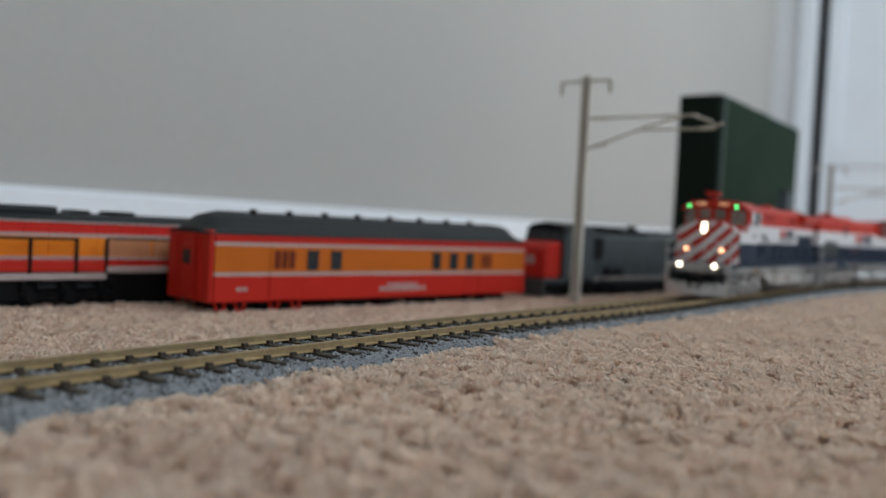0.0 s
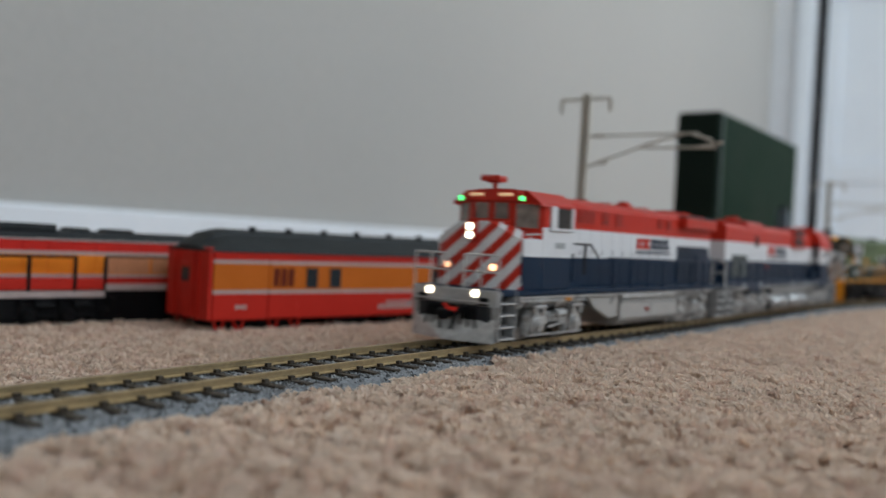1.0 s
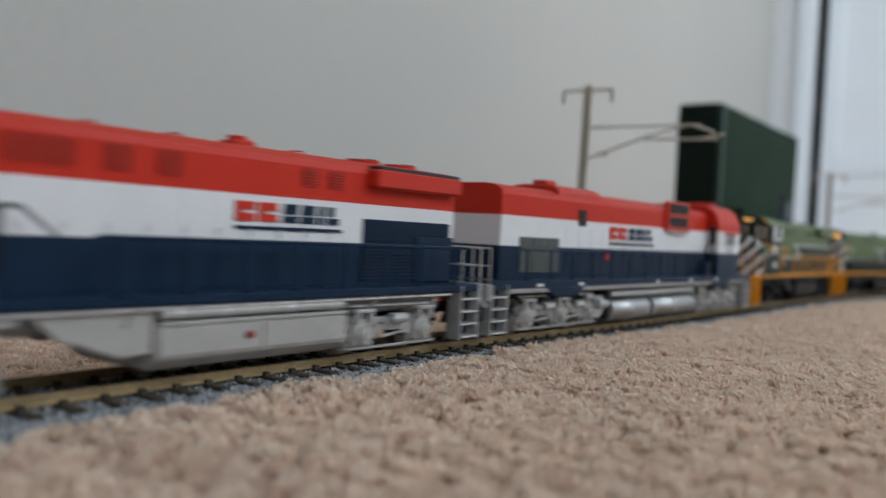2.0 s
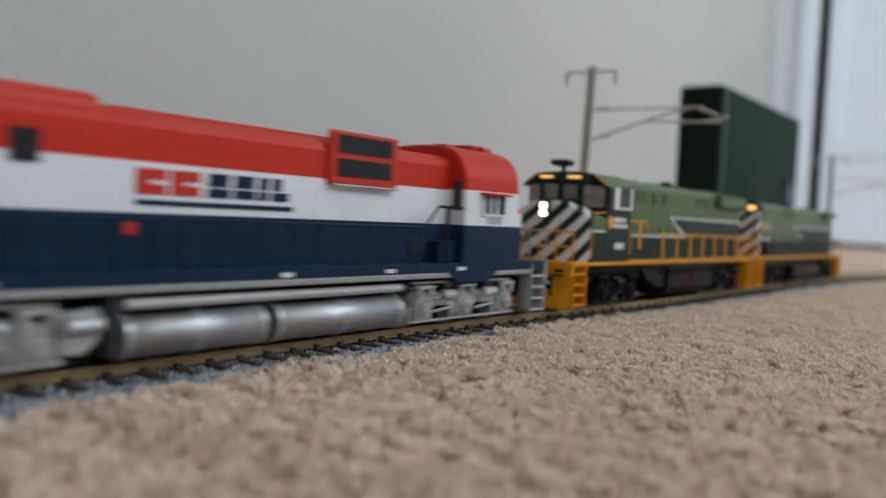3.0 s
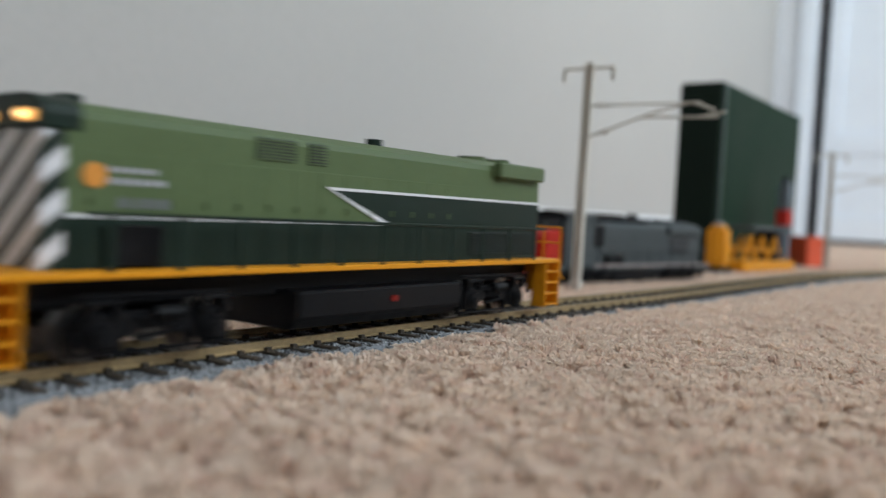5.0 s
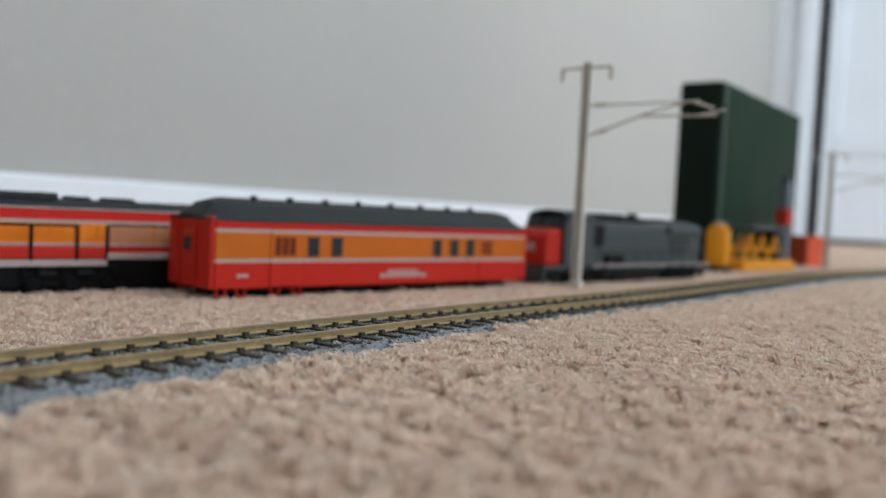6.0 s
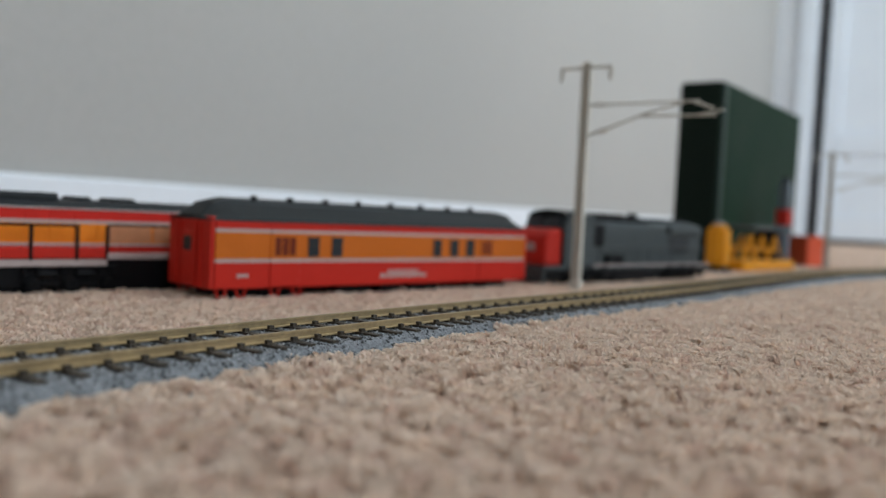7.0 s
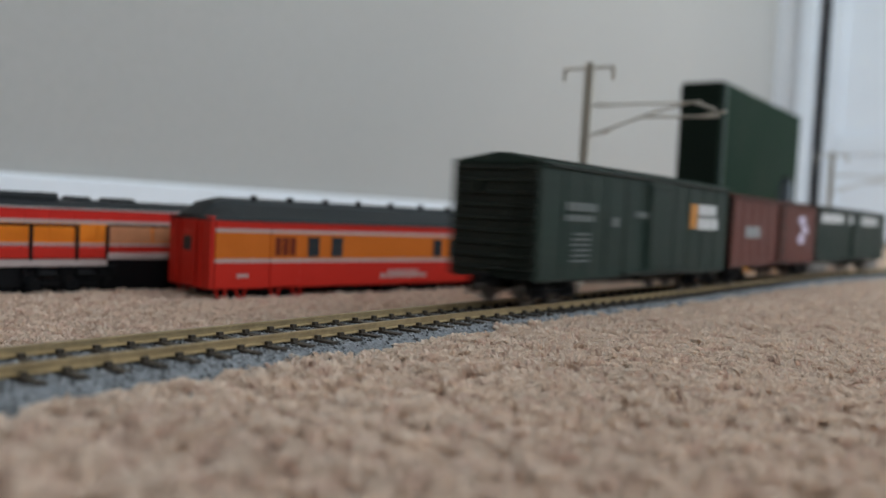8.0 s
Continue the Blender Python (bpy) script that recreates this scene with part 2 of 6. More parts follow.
def build_floor():
    """Carpet backing: one sheet under the whole room, finer near the track."""
    g = np.concatenate([np.linspace(-3.2, -0.4, 8)[:-1], np.linspace(-0.4, 1.2, 640), np.linspace(1.2, 6, 10)[1:]])
    X, Y = np.meshgrid(g, g)
    Z, lat = carpet_level(X, Y)
    Z = np.where(np.abs(lat) < 0.03, np.minimum(Z, 0.0) - 0.006, Z - 0.0012 + 0.0007 * np.sin(X * 1150 + 2.3 * np.sin(Y * 610)) * np.sin(Y * 990 + 2.1 * np.sin(X * 530)))
    n = len(g)
    vs = np.stack([X, Y, Z], -1).reshape(-1, 3)
    i = (np.arange(n - 1)[:, None] * n + np.arange(n - 1)[None]).ravel()
    fs = np.stack([i, i + 1, i + n + 1, i + n], -1)
    me = bpy.data.meshes.new("floor")
    me.from_pydata(vs.tolist(), [], fs.tolist())
    me.materials.append(CARPET_BASE)
    return tagged(new("floor", me), "beige carpeted floor of the room", kind="structure")


build_floor()


def mesh_of(name, verts, quads, material):
    me = bpy.data.meshes.new(name)
    n = len(quads)
    me.vertices.add(len(verts))
    me.vertices.foreach_set("co", np.ascontiguousarray(verts, dtype=np.float32).ravel())
    me.loops.add(n * 4)
    me.loops.foreach_set("vertex_index", quads.astype(np.int32).ravel())
    me.polygons.add(n)
    me.polygons.foreach_set("loop_start", (np.arange(n) * 4).astype(np.int32))
    me.polygons.foreach_set("use_smooth", np.ones(n, dtype=bool))
    me.update(calc_edges=True)
    me.materials.append(material)
    return me


def tufts(name, label, xs, ys, size, height, seed, blades, width):
    """Carpet pile: at each place a domed bunch of curling flat fibres, all in one mesh."""
    rng = np.random.default_rng(seed)
    n = len(xs)
    z0, _ = carpet_level(xs, ys)
    bend = rng.normal(0, 0.22, (n, 2)) * height[:, None]
    # fibres: four cross-lines each, curving outwards and drooping at the tip
    N = n * blades
    cx, cy, cz = np.repeat(xs, blades), np.repeat(ys, blades), np.repeat(z0, blades)
    away = np.sqrt(rng.uniform(0, 1, N))
    h = np.repeat(height * rng.uniform(0.72, 1.22, n), blades) * (1.0 - 0.5 * away ** 2) * rng.uniform(0.82, 1.08, N)
    r = np.repeat(size, blades)
    ang = rng.uniform(0, 2 * np.pi, N)
    out = r * (0.15 + 1.2 * away)
    bx, by = cx + np.cos(ang) * r * 0.35, cy + np.sin(ang) * r * 0.35
    curl = rng.normal(0, 1.1, N)
    face = ang + rng.uniform(0.6, 2.4, N)
    w = width * rng.uniform(0.6, 1.4, N)
    V = np.zeros((N, 8, 3))
    for k, (up, go, wide) in enumerate(((-0.8, 0.0, 0.8), (-0.1, 0.3, 1.0), (0.40, 0.70, 1.0), (0.47, 1.0, 0.6))):
        a = ang + curl * go
        px = bx + np.cos(a) * out * go + np.repeat(bend[:, 0], blades) * max(go, 0)
        py = by + np.sin(a) * out * go + np.repeat(bend[:, 1], blades) * max(go, 0)
        pz = cz + h * up * (1.0 - 0.14 * go * rng.uniform(0, 1, N))
        f = face + 0.5 * k
        for e, sg in ((0, -1), (1, 1)):
            V[:, 2 * k + e, 0] = px + sg * np.cos(f) * w * wide
            V[:, 2 * k + e, 1] = py + sg * np.sin(f) * w * wide
            V[:, 2 * k + e, 2] = pz + sg * w * 0.35 * np.sin(f * 2.0)
    Q = np.array([(0, 1, 3, 2), (2, 3, 5, 4), (4, 5, 7, 6)])
    quads = (Q[None] + (np.arange(N) * 8)[:, None, None]).reshape(-1, 4)
    tagged(new(name, mesh_of(name, V.reshape(-1, 3), quads, CARPET)), label, "carpet", kind="stuff")


def scatter(x0, x1, y0, y1, step, seed, keep):
    rng = np.random.default_rng(seed)
    gx, gy = np.meshgrid(np.arange(x0, x1, step), np.arange(y0, y1, step))
    xs, ys = gx.ravel(), gy.ravel()
    xs, ys = xs + rng.uniform(-0.55, 0.55, len(xs)) * step, ys + rng.uniform(-0.55, 0.55, len(ys)) * step
    _, lat = carpet_level(xs, ys)
    al = math.sin(TH) * xs + math.cos(TH) * ys
    edge = 0.0180 + np.interp(al, [0.0, 0.065, 0.115, 0.16, 0.24], [0.0045, 0.0040, 0.0004, 0.0, -0.0014]) + rng.normal(0, 0.0013, len(xs))
    ok = keep(xs, ys) & ((lat < -edge - 0.004 * np.sin(xs * 90) ** 2) | (lat > 0.014))
    return xs[ok], ys[ok]


def fan(near, far):
    """Patch of floor in front of the camera between two distances."""
    return lambda x, y: (y > near) & (y <= far) & (np.abs(x) < 0.6 * y + 0.03)


def build_carpet():
    for near, far, step, seed, blades, width in ((0.055, 0.36, 0.0036, 1, 34, 0.00042), (0.36, 0.70, 0.0043, 2, 24, 0.0006), (0.70, 1.2, 0.0060, 3, 16, 0.0011), (1.2, 2.6, 0.011, 4, 9, 0.0022)):
        xs, ys = scatter(-0.6 * far - 0.05, 0.6 * far + 0.05, near, far, step, seed, fan(near, far))
        soft = 0.5 + 0.5 * np.sin(xs * 310 + 2.1 * np.sin(ys * 170)) * np.sin(ys * 270 + 1.7 * np.sin(xs * 210))
        tufts("carpet_pile", "beige pinkish twist-pile carpet", xs, ys, np.full(len(xs), step * 0.48), (0.0038 + 0.0026 * soft) * (step / 0.0036) ** 0.4, seed + 10, blades, width)


build_carpet()


# ---- track ----
def ribbon(profile, u0, u1, step, lateral=0.0):
    """A profile of (across, up) points swept along the track's line."""
    bm = bmesh.new()
    us = np.arange(u0, u1, step)
    rows = []
    for u in us:
        c, d = on_track(u), track_dir(u)
        n = Vector((-d.y, d.x, 0))
        rows.append([bm.verts.new(c + n * (p[0] + lateral) + Vector((0, 0, RAIL_Z + p[1]))) for p in profile])
    k = len(profile)
    for a, b in zip(rows, rows[1:]):
        for i in range(k):
            bm.faces.new((a[i], a[(i + 1) % k], b[(i + 1) % k], b[i]))
    bm.faces.new(rows[0])
    bm.faces.new(rows[-1][::-1])
    bmesh.ops.recalc_face_normals(bm, faces=bm.faces)
    return bm


TIE_STEP = 0.00814


def ballast_grains(track):
    """Loose grey stones pressed into the roadbed where the camera passes nearest."""
    rng = np.random.default_rng(77)
    n = 26000
    u = -0.10 + 0.62 * rng.uniform(0, 1, n) ** 1.3
    lat = rng.uniform(-0.0248, 0.0200, n)
    z = RAIL_Z + np.interp(lat, [-0.0262, -0.0228, -0.0165, 0.0165, 0.0215], [-0.0175, -0.0068, -0.0028, -0.0028, -0.0060])
    x, y = np.interp(u, LINE_U, LINE_P[:, 0]), np.interp(u, LINE_U, LINE_P[:, 1])
    dx = np.interp(u + 0.003, LINE_U, LINE_P[:, 0]) - np.interp(u - 0.003, LINE_U, LINE_P[:, 0])
    dy = np.interp(u + 0.003, LINE_U, LINE_P[:, 1]) - np.interp(u - 0.003, LINE_U, LINE_P[:, 1])
    length = np.hypot(dx, dy)
    c = np.stack([x - dy / length * lat, y + dx / length * lat, z], -1)
    unit = np.array([(1, 0, 0), (-1, 0, 0), (0, 1, 0), (0, -1, 0), (0, 0, 1), (0, 0, -1)], float)
    size = rng.uniform(0.00022, 0.00055, (n, 1, 1))
    V = unit[None] * rng.uniform(0.6, 1.3, (n, 6, 1)) + rng.normal(0, 0.25, (n, 6, 3))
    V = V * size + c[:, None]
    T3 = np.array([(0, 2, 4), (2, 1, 4), (1, 3, 4), (3, 0, 4), (2, 0, 5), (1, 2, 5), (3, 1, 5), (0, 3, 5)])
    tris = (T3[None] + (np.arange(n) * 6)[:, None, None]).reshape(-1, 3)
    me = bpy.data.meshes.new("ballast")
    me.from_pydata(V.reshape(-1, 3).tolist(), [], tris.tolist())
    me.materials.append(GRAIN)
    ob = new("ballast", me)
    ob.parent = track
    tagged(ob, "grey and white ballast grains", kind="stuff")


def build_track():
    track = thing("railway_track", "model railway track with brown rails on grey ballast roadbed", "track")
    mm = 0.001
    bed = [(-0.0262, -0.0175), (-0.0228, -0.0068), (-0.0165, -0.0028), (0.0165, -0.0028), (0.0215, -0.0060), (0.0235, -0.0175)]
    part("roadbed", ribbon(bed, -1.40, 6.0, 0.012), BALLAST, track, "grey moulded ballast roadbed")
    ballast_grains(track)
    rail = [(-1.05, -2.1), (-1.05, -1.85), (-0.3, -1.6), (-0.3, -0.75), (-0.55, -0.6), (-0.55, -0.08), (-0.4, 0.0), (0.4, 0.0), (0.55, -0.08), (0.55, -0.6), (0.3, -0.75), (0.3, -1.6), (1.05, -1.85), (1.05, -2.1)]
    rail = [(a * mm, b * mm) for a, b in rail]
    for side in (-1, 1):
        part("rail", ribbon(rail, -1.40, 6.0, 0.008, side * 0.0086), RAIL, track)
    bm = bmesh.new()
    prism(bm, [(-1.2 * mm, -3.6 * mm), (1.2 * mm, -3.6 * mm), (1.1 * mm, -2.15 * mm), (-1.1 * mm, -2.15 * mm)], -16.2 * mm, 16.2 * mm, "y")
    for side in (-1, 1):
        for e in (-1, 1):
            y = side * 8.6 + e * 1.5
            box(bm, -0.7 * mm, 0.7 * mm, (y - 0.55) * mm, (y + 0.55) * mm, -2.2 * mm, -1.25 * mm)
    me = bpy.data.meshes.new("tie")
    bmesh.ops.recalc_face_normals(bm, faces=bm.faces)
    bm.to_mesh(me)
    bm.free()
    me.materials.append(TIE)
    rng = random.Random(5)
    for k in range(-28, 150):
        u = 0.0757 + k * TIE_STEP
        c, d = on_track(u), track_dir(u)
        ob = new("tie", me)
        ob.parent = track
        ob.matrix_basis = Matrix.Translation(c + Vector((0, 0, RAIL_Z - rng.uniform(0, 0.00006)))) @ Matrix.Rotation(math.atan2(d.y, d.x) + rng.uniform(-0.012, 0.012), 4, "Z")
    return track


track = build_track()


# ---- paints of the models ----
def bands(name, rows, rough=0.42, vary=0.06, along=None):
    """Paint in level bands: rows of (upper height in millimetres, colour). along: (x, colours below it) to change the bands past a place along the body."""
    m = mat(name, rows[0][1], rough, vary=vary, scale=900, spec=0.13, bump=0.00003, bump_scale=4000, spot=90)
    t = m.node_tree
    b = t.nodes["Principled BSDF"]
    old = b.inputs["Base Color"].links[0].from_socket
    scale_in = old.node.inputs[0]
    tex = t.nodes.new("ShaderNodeTexCoord")
    sep = t.nodes.new("ShaderNodeSeparateXYZ")
    t.links.new(tex.outputs["Object"], sep.inputs[0])
    last = None
    for k, (top, colour) in enumerate(rows):
        if last is None:
            n = t.nodes.new("ShaderNodeRGB")
            n.outputs[0].default_value = (*colour, 1)
            last = n.outputs[0]
            continue
        cut = t.nodes.new("ShaderNodeMath")
        cut.operation = "GREATER_THAN"
        cut.inputs[1].default_value = rows[k - 1][0] * 0.001
        t.links.new(sep.outputs["Z"], cut.inputs[0])
        mx = t.nodes.new("ShaderNodeMix")
        mx.data_type = "RGBA"
        t.links.new(cut.outputs[0], mx.inputs["Factor"])
        t.links.new(last, mx.inputs["A"])
        mx.inputs["B"].default_value = (*colour, 1)
        last = mx.outputs["Result"]
    t.links.new(last, scale_in)
    return m


def striped(name, ca, cb, period, slope, offset=0.0, low=0.0, share=0.5, rough=0.4):
    """Diagonal stripes of two paints that climb towards the left side of the nose."""
    m = mat(name, ca, rough, vary=0.08, scale=900, spot=90)
    t = m.node_tree
    b = t.nodes["Principled BSDF"]
    old = b.inputs["Base Color"].links[0].from_socket
    tex = t.nodes.new("ShaderNodeTexCoord")
    dot = t.nodes.new("ShaderNodeVectorMath")
    dot.operation = "DOT_PRODUCT"
    dot.inputs[1].default_value = (slope / (period * 0.001), -slope / (period * 0.001), 1 / (period * 0.001))
    t.links.new(tex.outputs["Object"], dot.inputs[0])
    add = t.nodes.new("ShaderNodeMath")
    add.inputs[1].default_value = offset
    t.links.new(dot.outputs["Value"], add.inputs[0])
    fr = t.nodes.new("ShaderNodeMath")
    fr.operation = "FRACT"
    t.links.new(add.outputs[0], fr.inputs[0])
    gt = t.nodes.new("ShaderNodeMath")
    gt.operation = "GREATER_THAN"
    gt.inputs[1].default_value = share
    t.links.new(fr.outputs[0], gt.inputs[0])
    mx = t.nodes.new("ShaderNodeMix")
    mx.data_type = "RGBA"
    t.links.new(gt.outputs[0], mx.inputs["Factor"])
    mx.inputs["A"].default_value, mx.inputs["B"].default_value = (*ca, 1), (*cb, 1)
    t.links.new(mx.outputs["Result"], old.node.inputs[0])
    return m


C_RED, C_WHITE, C_NAVY = (0.52, 0.030, 0.015), (0.70, 0.70, 0.72), (0.007, 0.022, 0.050)
C_DARK, C_LIGHT, C_YELLOW = (0.013, 0.025, 0.018), (0.098, 0.138, 0.062), (0.70, 0.28, 0.010)
RED_P = mat("red_paint", C_RED, 0.42, vary=0.08, scale=900, spot=90, bump=0.00003)
WHITE_P = mat("white_paint", C_WHITE, 0.45, vary=0.05, scale=900, spot=90)
NAVY_P = mat("navy_paint", C_NAVY, 0.4, spec=0.13, vary=0.15, scale=900, spot=90)
DARK_P = mat("dark_green_paint", C_DARK, 0.42, spec=0.13, vary=0.12, scale=900, spot=90)
LIGHT_P = mat("light_green_paint", C_LIGHT, 0.45, vary=0.07, scale=900, spot=90)
YELLOW_P = mat("yellow_paint", C_YELLOW, 0.45, vary=0.08, scale=900, spot=90)
SILVER_P = mat("silver_paint", (0.58, 0.58, 0.58), 0.3, metal=0.35, vary=0.3, scale=700, spot=150, bump=0.00006)
DULL_P = mat("dull_silver_paint", (0.40, 0.40, 0.40), 0.42, metal=0.15, vary=0.22, scale=700, spot=150, bump=0.00006)
PALE_P = mat("pale_grey_paint", (0.40, 0.385, 0.37), 0.45, metal=0.1, vary=0.14, scale=700, spot=150)
TRUCK_P = mat("bogie_silver_paint", (0.44, 0.435, 0.43), 0.3, metal=0.35, vary=0.4, scale=700, spot=150, bump=0.00008)
CHROME = mat("polished_metal", (0.42, 0.42, 0.42), 0.5, metal=1.0, vary=0.1, scale=500)
BLACK_P = mat("black_plastic", (0.005, 0.005, 0.006), 0.45, spec=0.14, vary=0.3, scale=800, spot=200, bump=0.00005)
WHEEL = mat("wheel_metal", (0.22, 0.21, 0.20), 0.35, metal=0.9, vary=0.2, scale=600)
GRILLE = mat("grille_dark", (0.03, 0.032, 0.036), 0.5, vary=0.3, scale=1200)
GLASS = mat("window_glazing", (0.035, 0.04, 0.045), 0.08, vary=0.2, scale=100)
BAR_GREY = mat("lettering_grey", (0.35, 0.36, 0.37), 0.5)
BAR_WHITE = mat("lettering_white", (0.7, 0.7, 0.7), 0.5)
GOLD = mat("emblem_gold", (0.65, 0.27, 0.05), 0.4)
BOX_MARK_RED = mat("emblem_dark_red", (0.28, 0.018, 0.010), 0.5)
# Opaque panes: colours stand for the dim cab and the lit view beyond.
INSIDE = mat("dim_cab_pane_tone", (0.05, 0.044, 0.042), 0.12, vary=0.5, scale=260, spot=180)
SCREEN = mat("bright_view_pane_tone", (0.24, 0.205, 0.18), 0.12, vary=0.5, scale=260, spot=180)
MARK_DIM = mat("lettering_dim", (0.15, 0.165, 0.16), 0.55)
LAMP_W = glow("lamp_warm_white", (1.0, 0.86, 0.62), 9.0)
LAMP_O = glow("lamp_orange", (1.0, 0.46, 0.24), 4.5)
LAMP_A = glow("lamp_amber", (1.0, 0.50, 0.14), 1.1)
LAMP_G = glow("lamp_green", (0.06, 1.0, 0.25), 3.2)
LAMP_Y = glow("lamp_yellow", (1.0, 0.62, 0.26), 2.4)
LAMP_D = glow("lamp_dim", (1.0, 0.62, 0.35), 0.5)


def mp(name, bm, material, parent, label="", smooth=False):
    """A part given in millimetres."""
    bmesh.ops.scale(bm, vec=(0.001, 0.001, 0.001), verts=bm.verts)
    return part(name, bm, material, parent, label, smooth)


def wheelset(parent, x, r, material=None):
    bm = bmesh.new()
    for s in (-1, 1):
        tube(bm, (0, s * 6.9, 0), (0, s * 7.4, 0), r + 0.8, 20)
        tube(bm, (0, s * 7.4, 0), (0, s * 9.6, 0), r, 20)
        tube(bm, (0, s * 9.6, 0), (0, s * 9.9, 0), r * 0.55, 12)
    tube(bm, (0, -7, 0), (0, 7, 0), 0.9, 8)
    ob = mp("wheelset", bm, material or WHEEL, parent)
    ob.location = (x * 0.001, 0, r * 0.001)
    return ob


def truck(parent, xc, axles, frame_mat, side=13.5, r=5.6, detail=True):
    """A bogie: side frames with journal boxes, springs and brake gear, and its wheelsets."""
    for s in (-1, 1):
        bm = bmesh.new()
        y0, y1 = (side - 1.2, side + 1.2) if s > 0 else (-side - 1.2, -side + 1.2)
        lo, hi = min(axles) - 5.2, max(axles) + 5.2
        top = [(xc + lo, 5.0), (xc + lo, 8.2), (xc + lo + 3.5, 9.4)]
        for a in axles:
            top += [(xc + a - 3.2, 9.6), (xc + a - 2.2, 11.0), (xc + a + 2.2, 11.0), (xc + a + 3.2, 9.6)]
        top += [(xc + hi - 3.5, 9.4), (xc + hi, 8.2), (xc + hi, 5.0)]
        pts, seen = [], -1e9
        for p in sorted(top, key=lambda q: q[0]):
            if p[0] - seen > 0.05:
                pts.append(p)
                seen = p[0]
        bottom = []
        for a, b2 in zip(axles[::-1], [*axles[::-1][1:], None]):
            bottom += [(xc + a + 2.6, 3.0), (xc + a - 2.6, 3.0)]
            if b2 is not None:
                mid = (a + b2) / 2
                bottom += [(xc + mid + 3.2, 6.2), (xc + mid - 3.2, 6.2)]
        prism(bm, pts + bottom, y0, y1, "y", bevel=0.25)
        yj = s * (side + 1.2)
        for a in axles:
            x = xc + a
            box(bm, x - 3.5, x + 3.5, min(yj, yj + s * 1.3), max(yj, yj + s * 1.3), 2.6, 9.6, bevel=1.2)
            tube(bm, (x, yj + s * 1.2, r), (x, yj + s * 2.3, r), 2.7, 16, 2.3)
            tube(bm, (x, yj + s * 2.2, r), (x, yj + s * 2.9, r), 1.3, 10)
            for d in (-1, 1):
                tube(bm, (x + d * 2.6, yj + s * 1.5, 8.8), (x + d * 2.6, yj + s * 1.5, 11.6), 0.95, 8)
                box(bm, x + d * 4.6 - 0.7, x + d * 4.6 + 0.7, min(yj - s * 2, yj), max(yj - s * 2, yj), 1.6, 6.2, bevel=0.3)
            box(bm, x - 3.8, x + 3.8, min(yj, yj + s * 2.4), max(yj, yj + s * 2.4), 11.2, 12.2, bevel=0.3)
        for a, b2 in zip(axles, axles[1:]):
            mid = xc + (a + b2) / 2
            for d in (-2.2, 0, 2.2):
                tube(bm, (mid + d, s * (side + 1.4), 6.2), (mid + d, s * (side + 1.4), 8.4), 0.9, 8)
            tube(bm, (mid - 4.6, yj + s * 1.0, 9.2), (mid + 1.4, yj + s * 1.0, 9.2), 1.5, 12)
            tube(bm, (mid + 1.4, yj + s * 1.0, 9.2), (mid + 5.0, yj + s * 0.8, 8.2), 0.4, 6)
            tube(bm, (mid - 5, yj + s * 0.7, 5.6), (mid + 5, yj + s * 0.7, 4.6), 0.45, 6)
        if detail:
            tube(bm, (xc + lo, yj + s * 0.8, 2.2), (xc + hi, yj + s * 0.8, 2.2), 0.4, 6)
            tube(bm, (xc + lo + 1, yj - s * 0.2, 12.6), (xc + hi - 1, yj - s * 0.2, 12.9), 0.5, 6)
            for x, d in ((xc + lo, -1), (xc + hi, 1)):
                tube(bm, (x - d * 2, yj - s * 1.0, 10.5), (x + d * 0.6, yj - s * 2.0, 5.0), 0.35, 6)
                tube(bm, (x + d * 0.6, yj - s * 2.0, 5.0), (x, yj - s * 3.0, 1.2), 0.35, 6)
        mp("side_frame", bm, frame_mat, parent)
    bm = B(xc + min(axles) - 2, xc + max(axles) + 2, -6, 6, 6.5, 10, bevel=0.6)
    mp("bolster", bm, BLACK_P, parent)
    for a in axles:
        wheelset(parent, xc + a, r)


def coupler(parent, x, s):
    bm = bmesh.new()
    box(bm, min(x, x + s * 4), max(x, x + s * 4), -1.1, 1.1, 8.2, 10.0, bevel=0.3)
    box(bm, min(x + s * 3.4, x + s * 6.4), max(x + s * 3.4, x + s * 6.4), -2.0, 2.0, 7.4, 10.8, bevel=0.6)
    mp("coupler", bm, BLACK_P, parent)


def step_block(parent, x0, x1, s, material, z1=17.2, back=None, bright=None):
    """Corner steps: two stringers and four treads."""
    y0, y1 = sorted((s * 12.4, s * 17.6))
    bm = B(x0, x1, min(s * 12.4, s * 12.9), max(s * 12.4, s * 12.9), 1.4, z1)
    # On silver steps the black backing stands for the dark gap behind the treads.
    ob = mp("step", bm, back or material, parent)
    for x in (x0, x1 - 0.6):
        mp("stringer", B(x, x + 0.6, y0, y1, 1.4, z1, bevel=0.12), material, ob)
    for k in range(4):
        z = 1.9 + k * 3.7
        mp("tread", B(x0, x1, y0, y1, z, z + 0.55, bevel=0.1), bright or material, ob)


